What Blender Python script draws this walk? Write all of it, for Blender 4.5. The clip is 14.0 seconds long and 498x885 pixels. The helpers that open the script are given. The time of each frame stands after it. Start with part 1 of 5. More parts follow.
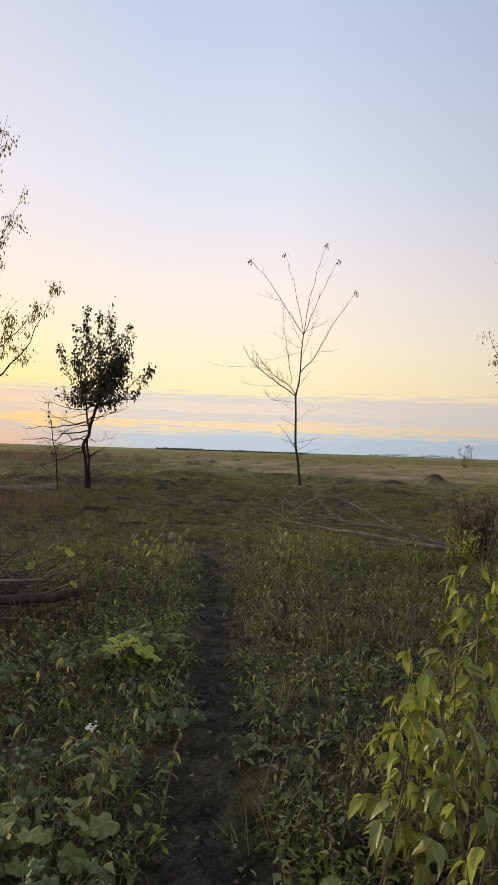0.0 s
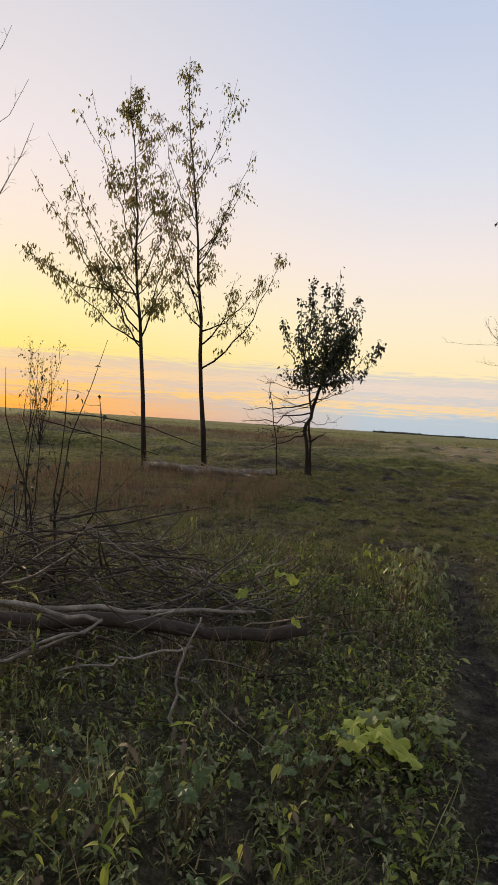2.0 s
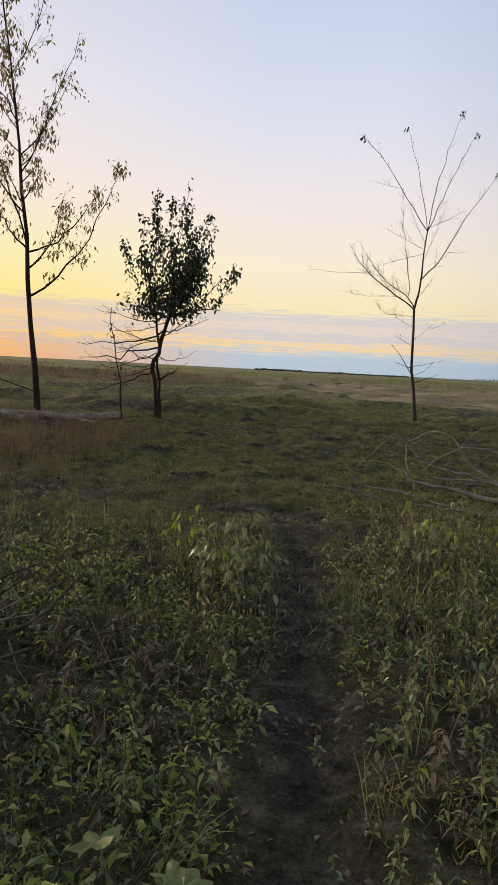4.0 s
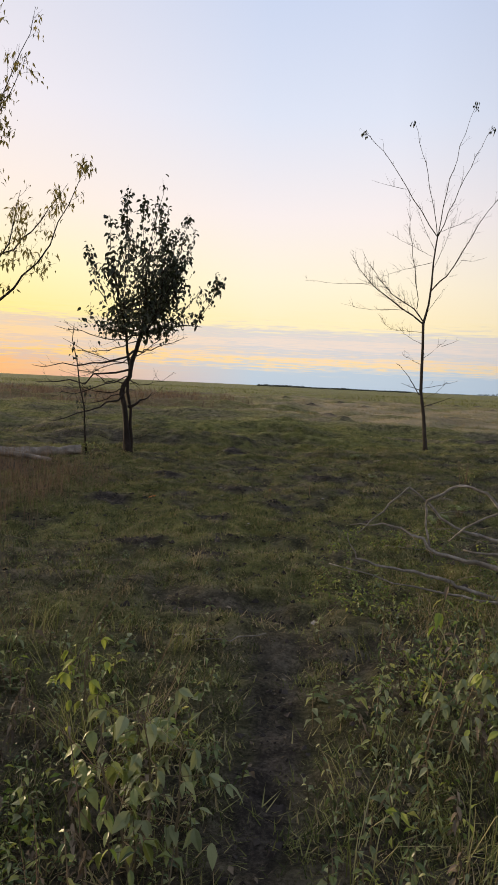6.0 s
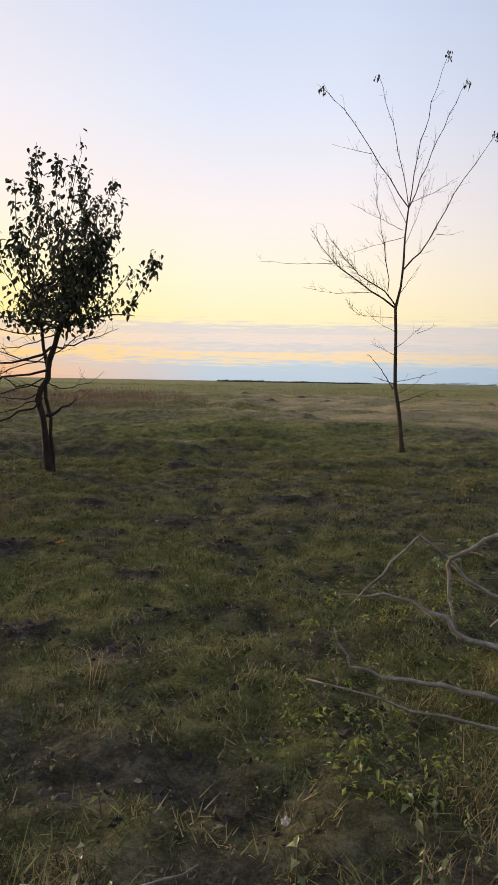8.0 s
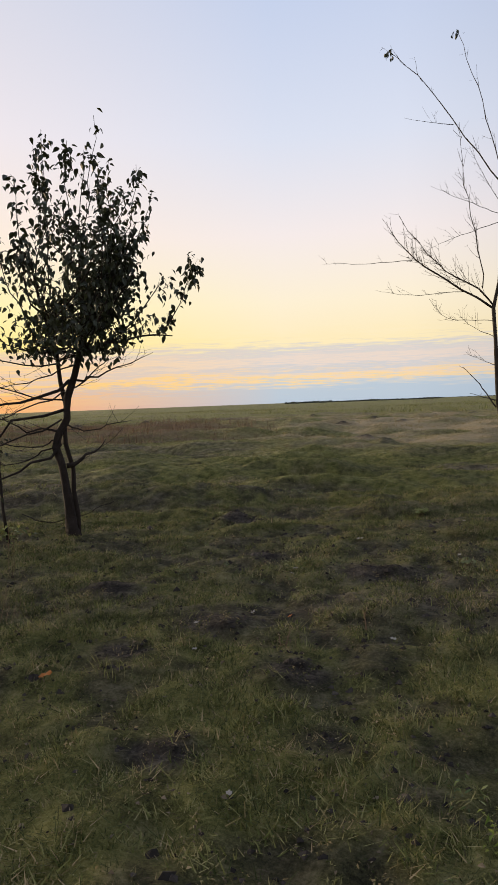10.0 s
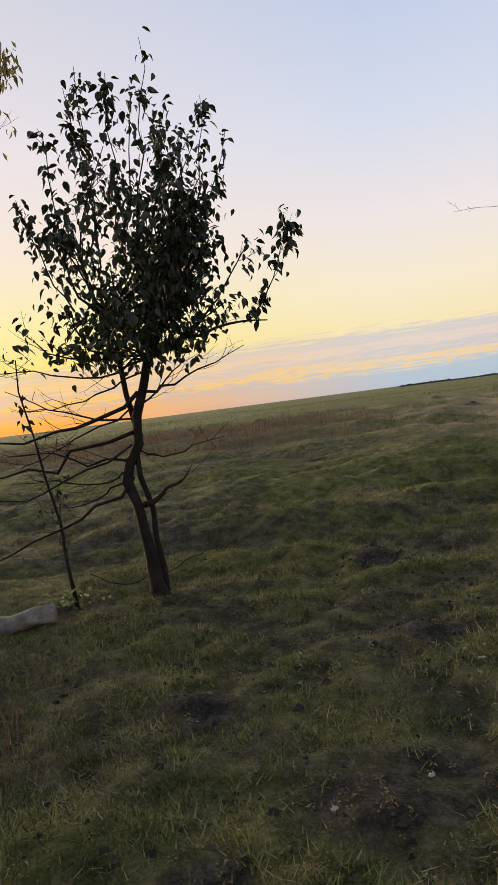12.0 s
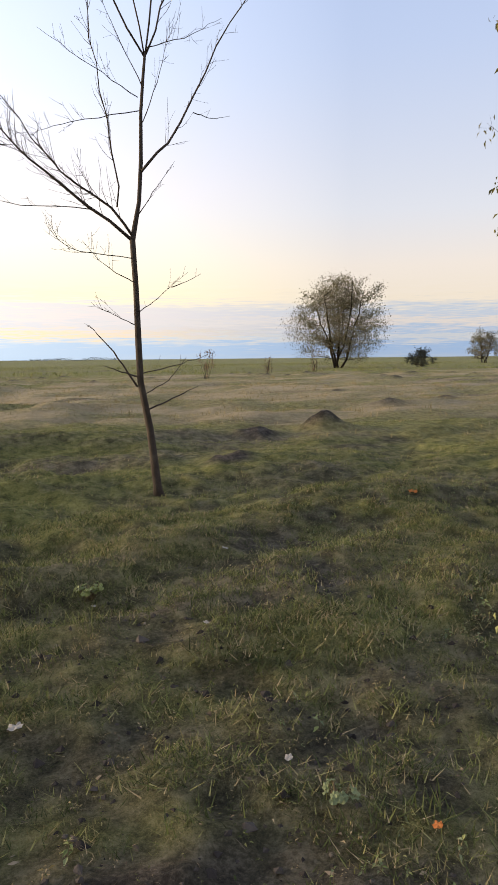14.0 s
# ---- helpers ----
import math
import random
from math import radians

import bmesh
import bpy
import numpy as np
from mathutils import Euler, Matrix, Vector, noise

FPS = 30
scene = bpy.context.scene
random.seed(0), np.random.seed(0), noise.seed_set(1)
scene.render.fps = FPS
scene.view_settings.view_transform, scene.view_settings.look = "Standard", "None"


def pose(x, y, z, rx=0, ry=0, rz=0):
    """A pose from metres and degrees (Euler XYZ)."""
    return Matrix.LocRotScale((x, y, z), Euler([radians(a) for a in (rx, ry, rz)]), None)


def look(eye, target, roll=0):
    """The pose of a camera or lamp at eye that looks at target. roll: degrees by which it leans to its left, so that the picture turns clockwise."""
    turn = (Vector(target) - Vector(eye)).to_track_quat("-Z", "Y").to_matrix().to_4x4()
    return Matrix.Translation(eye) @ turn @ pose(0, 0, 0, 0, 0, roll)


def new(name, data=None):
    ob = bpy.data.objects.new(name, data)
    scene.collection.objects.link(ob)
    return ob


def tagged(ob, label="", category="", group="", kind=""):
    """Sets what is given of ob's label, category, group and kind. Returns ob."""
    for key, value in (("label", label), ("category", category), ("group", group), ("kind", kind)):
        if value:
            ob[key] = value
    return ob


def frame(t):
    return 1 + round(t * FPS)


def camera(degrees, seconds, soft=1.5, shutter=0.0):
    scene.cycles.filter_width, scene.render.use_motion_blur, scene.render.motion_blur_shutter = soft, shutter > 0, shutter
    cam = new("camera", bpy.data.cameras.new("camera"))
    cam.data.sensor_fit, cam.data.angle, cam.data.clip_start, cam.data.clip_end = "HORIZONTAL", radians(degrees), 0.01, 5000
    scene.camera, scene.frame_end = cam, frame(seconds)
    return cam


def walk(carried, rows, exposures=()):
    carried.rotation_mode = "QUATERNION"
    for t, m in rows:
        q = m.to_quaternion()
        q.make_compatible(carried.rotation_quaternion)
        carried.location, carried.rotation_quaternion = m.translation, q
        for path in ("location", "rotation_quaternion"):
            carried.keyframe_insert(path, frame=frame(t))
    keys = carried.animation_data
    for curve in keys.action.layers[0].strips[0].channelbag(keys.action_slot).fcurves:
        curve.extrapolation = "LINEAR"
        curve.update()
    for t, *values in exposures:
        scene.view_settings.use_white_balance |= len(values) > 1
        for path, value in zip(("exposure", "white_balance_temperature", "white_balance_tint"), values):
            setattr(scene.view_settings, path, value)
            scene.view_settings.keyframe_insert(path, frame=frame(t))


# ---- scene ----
cam = camera(38.5, 14.0)
METRES, EYE, TILT, LEAN, TURN = 13.3, 1.5, 1.3, 0.0, 3.1
ROWS = [
    (0.0, 0.0, 0.0, 0.0, 0.02, -0.58, -1.91),
    (0.5, -0.0107, 0.0285, -0.0014, 7.8, -2.72, -3.98),
    (1.0, -0.0102, 0.0605, -0.0008, 14.53, -4.41, -4.25),
    (1.5, -0.0185, 0.0828, 0.0001, 17.14, -3.86, -3.98),
    (2.0, -0.0301, 0.1051, 0.0017, 17.35, -2.79, -3.36),
    (2.5, -0.0302, 0.1347, -0.0023, 16.49, -3.24, -2.53),
    (3.0, -0.0207, 0.166, -0.0071, 13.56, -5.14, -1.88),
    (3.5, -0.0102, 0.1995, -0.0051, 7.99, -7.36, -2.84),
    (6.0, -0.0079, 0.3741, 0.007, 8.21, -5.94, -2.49),
    (6.5, -0.0029, 0.4121, 0.0048, 4.82, -6.32, -2.67),
    (7.0, -0.0057, 0.445, 0.0064, 3.61, -6.39, -1.45),
    (9.5, -0.0266, 0.6434, 0.0069, 8.7, -5.01, 1.13),
    (10.0, -0.0301, 0.6765, 0.0097, 10.31, -4.35, 2.37),
    (10.5, -0.0375, 0.7088, 0.0151, 13.22, -4.18, 3.96),
    (11.0, -0.0485, 0.7464, 0.0157, 15.3, -4.28, 5.37),
    (11.5, -0.0556, 0.7882, 0.0124, 18.36, -4.61, 6.75),
    (12.0, -0.065, 0.8217, 0.0143, 19.35, -4.23, 7.76),
    (12.5, -0.0746, 0.8565, 0.0165, 12.8, -4.14, 7.1),
    (13.0, -0.0787, 0.9004, 0.0139, 5.11, -5.54, 5.28),
    (13.5, -0.083, 0.9394, 0.0122, -7.97, -6.66, 1.85),
    (14.0, -0.0725, 0.975, 0.0102, -26.79, -7.9, -0.05),
]
walk(cam, [(t, pose(0, 0, EYE, TILT, LEAN, TURN) @ pose(METRES * x, METRES * y, METRES * z, 90 + pitch, roll, yaw)) for t, x, y, z, yaw, pitch, roll in ROWS],
     [(0.0, 0.18, 6850, 10), (1.5, 0.1, 6900, 10), (2.5, 0.07, 6850, 10), (3.5, 0.05, 6500, 10), (6.5, 0.22, 6600, 10), (7.0, 0.25, 6600, 10), (9.5, 0.14, 6600, 10), (12.5, 0.02, 6500, 10), (13.2, 0.05, 6450, 10), (13.5, 0.17, 6450, 10), (14.0, 0.7, 6400, 10)])

# ---- light ----
SUN_AZ, SUN_EL = 64.0, 6.0          # degrees to the left of +y, degrees up
sun_dir = Vector((-math.sin(radians(SUN_AZ)) * math.cos(radians(SUN_EL)), math.cos(radians(SUN_AZ)) * math.cos(radians(SUN_EL)), math.sin(radians(SUN_EL))))
sun = new("sun", bpy.data.lights.new("sun", "SUN"))
sun.data.energy, sun.data.angle, sun.data.color = 4.6, radians(20), (1.0, 0.77, 0.52)
sun.matrix_world = look((0, 0, 60), Vector((0, 0, 60)) - sun_dir)


def srgb(r, g, b, a=1.0):
    return tuple((c / 12.92 if c <= 0.04045 else ((c + 0.055) / 1.055) ** 2.4) for c in (r / 255, g / 255, b / 255)) + (a,)


class Nodes:
    """A short way to write node trees."""

    def __init__(self, tree):
        self.tree = tree
        tree.nodes.clear()

    def add(self, kind, inputs=None, **settings):
        n = self.tree.nodes.new(kind)
        for k, v in settings.items():
            setattr(n, k, v)
        for k, v in (inputs or {}).items():
            if isinstance(v, bpy.types.NodeSocket):
                self.tree.links.new(v, n.inputs[k])
            else:
                n.inputs[k].default_value = v
        return n

    def maths(self, op, a, b=0.0, clamp=False):
        return self.add("ShaderNodeMath", {0: a, 1: b}, operation=op, use_clamp=clamp).outputs[0]

    def ramp(self, fac, stops, interpolation="LINEAR"):
        n = self.add("ShaderNodeValToRGB", {0: fac})
        n.color_ramp.interpolation = interpolation
        els = n.color_ramp.elements
        while len(els) < len(stops):
            els.new(0.5)
        for e, (p, c) in zip(els, stops):
            e.position, e.color = p, (*c[:3], 1)
        return n.outputs[0]

    def mix(self, fac, a, b, blend="MIX"):
        n = self.add("ShaderNodeMix", {0: fac, 6: a, 7: b}, data_type="RGBA", blend_type=blend)
        return n.outputs[2]

    def span(self, v, a, b, c=0.0, d=1.0):
        return self.add("ShaderNodeMapRange", {0: v, 1: a, 2: b, 3: c, 4: d}).outputs[0]

    def noise(self, vector, scale, detail=3.0, rough=0.55):
        return self.add("ShaderNodeTexNoise", {"Vector": vector, "Scale": scale, "Detail": detail, "Roughness": rough}).outputs[0]


world = bpy.data.worlds.new("world")
scene.world = world
world.use_nodes = True
w = Nodes(world.node_tree)
sky = w.add("ShaderNodeTexSky", sky_type="NISHITA", sun_disc=False, sun_elevation=radians(SUN_EL), sun_rotation=radians(-SUN_AZ))
way = w.add("ShaderNodeTexCoord").outputs["Generated"]
xyz = w.add("ShaderNodeSeparateXYZ", {0: way})
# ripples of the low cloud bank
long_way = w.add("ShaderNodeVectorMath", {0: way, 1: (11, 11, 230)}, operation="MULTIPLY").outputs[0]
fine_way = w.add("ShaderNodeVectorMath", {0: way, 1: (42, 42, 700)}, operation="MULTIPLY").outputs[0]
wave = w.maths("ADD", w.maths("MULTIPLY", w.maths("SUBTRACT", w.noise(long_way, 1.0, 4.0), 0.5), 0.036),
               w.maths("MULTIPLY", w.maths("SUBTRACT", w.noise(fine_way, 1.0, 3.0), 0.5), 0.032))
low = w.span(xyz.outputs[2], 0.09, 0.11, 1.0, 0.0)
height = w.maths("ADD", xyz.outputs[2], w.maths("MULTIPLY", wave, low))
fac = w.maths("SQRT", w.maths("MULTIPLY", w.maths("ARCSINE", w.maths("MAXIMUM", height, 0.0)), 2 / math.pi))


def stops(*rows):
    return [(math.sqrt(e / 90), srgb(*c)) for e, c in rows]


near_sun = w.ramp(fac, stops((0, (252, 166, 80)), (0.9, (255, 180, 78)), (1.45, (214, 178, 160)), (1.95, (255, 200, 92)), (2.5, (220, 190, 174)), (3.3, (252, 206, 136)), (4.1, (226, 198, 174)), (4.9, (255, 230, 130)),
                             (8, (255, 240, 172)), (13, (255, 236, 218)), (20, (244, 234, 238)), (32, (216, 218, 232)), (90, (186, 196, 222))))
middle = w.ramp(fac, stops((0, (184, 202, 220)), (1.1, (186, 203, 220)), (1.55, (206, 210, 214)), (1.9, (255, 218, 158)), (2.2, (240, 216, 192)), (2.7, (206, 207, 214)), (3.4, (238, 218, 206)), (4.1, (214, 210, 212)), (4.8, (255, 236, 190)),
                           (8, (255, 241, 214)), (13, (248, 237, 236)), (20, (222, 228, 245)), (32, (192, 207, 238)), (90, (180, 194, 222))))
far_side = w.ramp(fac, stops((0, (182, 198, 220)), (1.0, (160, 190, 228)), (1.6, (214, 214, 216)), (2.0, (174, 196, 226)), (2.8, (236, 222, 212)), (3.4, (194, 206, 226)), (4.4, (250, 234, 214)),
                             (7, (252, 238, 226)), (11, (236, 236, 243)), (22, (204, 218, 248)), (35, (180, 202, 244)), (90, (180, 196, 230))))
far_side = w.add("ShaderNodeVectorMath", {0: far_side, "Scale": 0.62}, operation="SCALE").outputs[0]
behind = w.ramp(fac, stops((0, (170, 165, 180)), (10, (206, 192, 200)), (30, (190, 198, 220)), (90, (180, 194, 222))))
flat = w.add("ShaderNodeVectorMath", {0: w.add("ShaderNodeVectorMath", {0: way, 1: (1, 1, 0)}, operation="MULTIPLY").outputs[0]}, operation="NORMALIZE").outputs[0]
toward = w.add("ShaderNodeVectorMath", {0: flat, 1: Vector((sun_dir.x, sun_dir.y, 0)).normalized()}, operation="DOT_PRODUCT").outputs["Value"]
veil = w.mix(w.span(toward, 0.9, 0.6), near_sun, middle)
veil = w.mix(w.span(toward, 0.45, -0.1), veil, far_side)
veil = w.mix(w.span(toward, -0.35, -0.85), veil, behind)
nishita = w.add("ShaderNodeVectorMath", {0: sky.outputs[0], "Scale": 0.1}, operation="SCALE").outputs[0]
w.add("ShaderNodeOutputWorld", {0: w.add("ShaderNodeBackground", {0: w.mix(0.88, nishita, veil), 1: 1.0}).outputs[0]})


# ---- materials ----
def surface(name, colours, scale=6.0, fine=60.0, rough=0.9, bump=0.3, island=True, translucent=0.0, spec=0.2, extra=None):
    """Colour by piece and by noise at two sizes, fine relief, and for leaves light that comes through."""
    m = bpy.data.materials.new(name)
    m.use_nodes = True
    n = Nodes(m.node_tree)
    place = n.add("ShaderNodeNewGeometry")
    pos = place.outputs["Position"]
    big, small = n.noise(pos, scale), n.noise(pos, fine, 4.0)
    f = n.maths("ADD", n.maths("MULTIPLY", big, 0.6 if island else 1.1), n.maths("MULTIPLY", small, 0.3 if island else 0.5))
    if island:
        f = n.maths("ADD", f, n.maths("MULTIPLY", place.outputs["Random Per Island"], 0.7))
    f = n.maths("SUBTRACT", f, 0.3, True)
    k = len(colours) - 1
    col = n.ramp(f, [(i / k, c) for i, c in enumerate(colours)])
    inputs = {"Base Color": col, "Roughness": rough, "Specular IOR Level": spec}
    if bump:
        inputs["Normal"] = n.add("ShaderNodeBump", {"Height": small, "Strength": bump, "Distance": 0.01}).outputs[0]
    shade = n.add("ShaderNodeBsdfPrincipled", inputs).outputs[0]
    if translucent:
        tr = n.add("ShaderNodeBsdfTranslucent", {0: col}).outputs[0]
        shade = n.add("ShaderNodeMixShader", {0: translucent, 1: shade, 2: tr}).outputs[0]
    n.add("ShaderNodeOutputMaterial", {0: shade})
    return m


grass_mat = surface("meadow_grass", [(0.042, 0.052, 0.014), (0.14, 0.155, 0.04), (0.25, 0.24, 0.085), (0.36, 0.31, 0.15)], 0.9, 14, 0.8, 0, True, 0.25)
dark_grass_mat = surface("dark_grass", [(0.024, 0.032, 0.009), (0.06, 0.072, 0.02), (0.12, 0.125, 0.04)], 1.3, 16, 0.8, 0, True, 0.2)
dry_mat = surface("dry_grass", [(0.1, 0.085, 0.035), (0.23, 0.185, 0.075), (0.34, 0.26, 0.13), (0.48, 0.38, 0.23)], 0.7, 12, 0.85, 0, True, 0.25)
weed_mat = surface("brown_weeds", [(0.08, 0.055, 0.034), (0.15, 0.1, 0.06), (0.22, 0.15, 0.09), (0.3, 0.23, 0.13)], 0.5, 12, 0.9, 0, True, 0.2)
leaf_mat = surface("herb_leaf", [(0.03, 0.045, 0.011), (0.105, 0.14, 0.032), (0.21, 0.235, 0.06), (0.4, 0.38, 0.12)], 1.2, 18, 0.42, 0.1, True, 0.3, 0.5)
dark_leaf_mat = surface("nettle_leaf", [(0.028, 0.045, 0.013), (0.08, 0.118, 0.034), (0.17, 0.205, 0.07)], 1.6, 22, 0.48, 0.1, True, 0.25, 0.45)
pale_leaf_mat = surface("grey_green_leaf", [(0.09, 0.115, 0.05), (0.19, 0.22, 0.1), (0.33, 0.33, 0.17)], 2, 20, 0.6, 0.1, True, 0.3, 0.35)
yellow_leaf_mat = surface("yellowing_leaf", [(0.08, 0.13, 0.02), (0.17, 0.23, 0.036), (0.32, 0.35, 0.065), (0.4, 0.36, 0.12)], 2.5, 25, 0.6, 0.1, True, 0.4, 0.3)
litter_mat = surface("dead_leaves", [(0.045, 0.033, 0.022), (0.1, 0.075, 0.048), (0.18, 0.138, 0.09), (0.3, 0.24, 0.16)], 2, 20, 0.8, 0.1, True, 0.15)
stem_mat = surface("herb_stem", [(0.06, 0.05, 0.025), (0.12, 0.095, 0.05), (0.2, 0.15, 0.09)], 3, 30, 0.8, 0)
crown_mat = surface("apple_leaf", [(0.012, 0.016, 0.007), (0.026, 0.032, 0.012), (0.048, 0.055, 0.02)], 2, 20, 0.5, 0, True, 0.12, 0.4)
thin_crown_mat = surface("maple_leaf", [(0.09, 0.08, 0.03), (0.18, 0.16, 0.055), (0.3, 0.25, 0.1)], 2, 20, 0.6, 0, True, 0.45)
bark_mat = surface("tree_bark", [(0.012, 0.009, 0.007), (0.03, 0.023, 0.018), (0.062, 0.05, 0.039)], 9, 90, 0.95, 0.9, False)
young_bark_mat = surface("young_bark", [(0.022, 0.017, 0.012), (0.05, 0.038, 0.028), (0.095, 0.075, 0.055)], 9, 90, 0.9, 0.7, False)
dead_wood_mat = surface("weathered_wood", [(0.05, 0.042, 0.033), (0.19, 0.165, 0.13), (0.52, 0.46, 0.38)], 9, 70, 0.8, 1.0, False)
dark_wood_mat = surface("rotten_wood", [(0.022, 0.018, 0.014), (0.06, 0.048, 0.038), (0.13, 0.105, 0.085)], 6, 60, 0.95, 1.0, False)
white_mat = surface("white_petal", [(0.55, 0.55, 0.5), (0.8, 0.8, 0.76)], 9, 80, 0.7, 0, True, 0.3)
pale_mat = surface("pale_litter", [(0.22, 0.19, 0.15), (0.42, 0.38, 0.32)], 9, 80, 0.7, 0.2, True, 0.1)
orange_mat = surface("orange_leaf", [(0.3, 0.09, 0.02), (0.5, 0.17, 0.04), (0.55, 0.25, 0.08)], 9, 60, 0.7, 0.1, True, 0.3)
bright_leaf_mat = surface("bright_yellow_leaf", [(0.18, 0.24, 0.035), (0.4, 0.44, 0.065), (0.62, 0.6, 0.16)], 14, 55, 0.5, 0.3, True, 0.35, 0.4)
clod_mat = surface("soil_clod", [(0.012, 0.01, 0.008), (0.036, 0.029, 0.024), (0.09, 0.074, 0.06)], 5, 60, 0.95, 0.8, True)
far_tree_mat = surface("willow_leaf", [(0.09, 0.085, 0.045), (0.15, 0.135, 0.075), (0.24, 0.2, 0.12)], 0.5, 4, 0.8, 0, True, 0.25)
far_wood_mat = surface("distant_wood", [(0.04, 0.045, 0.032), (0.075, 0.08, 0.055)], 0.05, 0.5, 0.9, 0)


# ---- ground ----
def lattice(x, y, seed):
    """Smooth value noise in -1..1, for arrays."""
    x, y = np.asarray(x, float), np.asarray(y, float)
    i, j = np.floor(x).astype(np.int64), np.floor(y).astype(np.int64)
    u, v = x - i, y - j
    u, v = u * u * (3 - 2 * u), v * v * (3 - 2 * v)

    def h(a, b):
        n = (a * 374761393 + b * 668265263 + seed * 974711) & 0xFFFFFFFF
        n = ((n ^ (n >> 13)) * 1274126177) & 0xFFFFFFFF
        return ((n ^ (n >> 16)) & 0xFFFF) / 32767.5 - 1
    return (h(i, j) * (1 - u) + h(i + 1, j) * u) * (1 - v) + (h(i, j + 1) * (1 - u) + h(i + 1, j + 1) * u) * v


def trail_x(y):
    return -0.05 - 0.07 * y - 0.003 * y * y


def smooth(v, a, b):
    t = np.clip((v - a) / (b - a), 0, 1)
    return t * t * (3 - 2 * t)


rng = np.random.default_rng(4)
# molehills: place and radius
HILLS = [(-2.6, 12.75, 0.28, 0.035), (-1.55, 12.6, 0.3, 0.03), (-2.3, 15.1, 0.35, 0.05), (-3.2, 13.9, 0.3, 0.04), (-2.0, 11.7, 0.26, 0.03), (-3.1, 22.1, 0.5, 0.14), (-2.85, 16.6, 0.4, 0.07), (-1.6, 18.3, 0.4, 0.07), (3.6, 24.5, 0.5, 0.14), (1.7, 21.2, 0.42, 0.12), (9.5, 29.0, 0.6, 0.18), (-2.2, 13.3, 0.4, 0.05), (-1.3, 14.6, 0.35, 0.05), (-3.3, 12.2, 0.35, 0.04), (-1.75, 10.4, 0.3, 0.04), (-2.35, 10.55, 0.3, 0.04)]
for _ in range(70):
    HILLS.append((rng.uniform(-22, 34), rng.uniform(20, 62), rng.uniform(0.25, 0.5), rng.uniform(0.1, 0.24)))


def ridges(x, y):
    """Low trodden terraces and hummocks across the meadow, none at the foot of the bare tree."""
    hum = smooth(y, 15.2, 18.5) * smooth(-y, -90, -50) * (1 - 0.5 * smooth(x, 0.5, 3)) * (1 - 0.95 * np.exp(-(x - 0.37) ** 2 / 0.8 - ((y - 18.9) / 1.6) ** 2))
    long = lattice(x * 0.36 + 0.5 * lattice(x * 0.2, y * 0.2, 8), y * 0.95 + 0.4 * lattice(x * 0.5, y * 0.5, 7), 9)
    return hum * (0.21 * long + 0.13 * lattice(x * 0.85, y * 1.9, 10) + 0.05 * lattice(x * 2.1, y * 3.6, 11))


def ground(x, y):
    x, y = np.asarray(x, float), np.asarray(y, float)
    z = np.interp(y, [-40, 0, 5, 10, 14, 16, 20, 26, 40, 100, 3000], [-0.9, 0, 0.12, 0.28, 0.42, 0.49, 0.52, 0.6, 0.7, 0.82, 0.9])
    z = z + 0.06 * smooth(-x, 2, 6) * smooth(y, 8, 14) * smooth(-y, -60, -30)
    near = smooth(-y, -120, -60)
    z = z + near * (0.03 * lattice(x * 0.9, y * 0.9, 3) + 0.012 * lattice(x * 3.1, y * 3.1, 5) + 0.006 * lattice(x * 9, y * 9, 6))
    z = z + ridges(x, y)
    for hx, hy, r, h in HILLS:
        z = z + h * np.exp(-(((x - hx) / 1.25) ** 2 + (y - hy) ** 2) / (r * r * 0.5)) * (1 + 0.3 * lattice(x * 7, y * 7, 12))
    d = np.abs(x - trail_x(y)) + 0.05 * lattice(x * 2, y * 2, 15)
    rough = smooth(y, -2, 2) * smooth(-y, -28, -20)
    z = z + rough * (0.03 * clump(x, y) + (0.018 + 0.016 * smooth(y, 8, 10)) * lattice(x * 4.3, y * 4.3, 94) + 0.016 * lattice(x * 11, y * 11, 95))
    return z + 0.012 * lattice(x * 6, y * 6, 16) * smooth(-d, -0.3, -0.1) - 0.05 * smooth(-d, -0.34, -0.1) * smooth(-y, -11, -8)


def clump(x, y):
    """Where the turf grows thick, 0 to 1, in clumps of a hand's to an arm's breadth."""
    return smooth(0.8 * lattice(x * 1.6, y * 1.9, 91) + 0.8 * lattice(x * 4.7, y * 4.7, 92) + 0.4 * lattice(x * 10, y * 10, 93), -0.75, 0.35)


def soil_and_hollow_shade(x, y):
    """How bare the soil is: the trail, trodden patches and molehills, plus shade painted into hollows."""
    d = np.abs(x - trail_x(y)) + 0.1 * lattice(x * 2.2, y * 2.2, 21) + 0.06 * lattice(x * 7, y * 7, 24)
    b = smooth(-d, -0.25, -0.05) * smooth(-y, -11.5, -7.5)
    worn = smooth(lattice(x * 0.8, y * 1.1, 22) + 0.6 * lattice(x * 2.3, y * 2.6, 23), 0.25, 0.7) * smooth(y, 6, 9) * smooth(-y, -19, -15) * smooth(-np.abs(x - trail_x(y)), -2.2, -0.4)
    b = np.maximum(b, (0.5 + 0.35 * smooth(y, 9.5, 12)) * worn)
    # hollows between hummocks: their shade painted in as dark soil colour
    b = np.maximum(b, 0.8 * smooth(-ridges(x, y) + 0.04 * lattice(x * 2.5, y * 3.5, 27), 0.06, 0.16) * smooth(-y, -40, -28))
    for hx, hy, r, h in HILLS:
        if h > 0.1 or hy < 17:
            b = np.maximum(b, 1.5 * np.exp(-(((x - hx) / 1.25) ** 2 + (y - hy) ** 2) / (r * r * 0.35)))
    return np.clip(b, 0, 1)


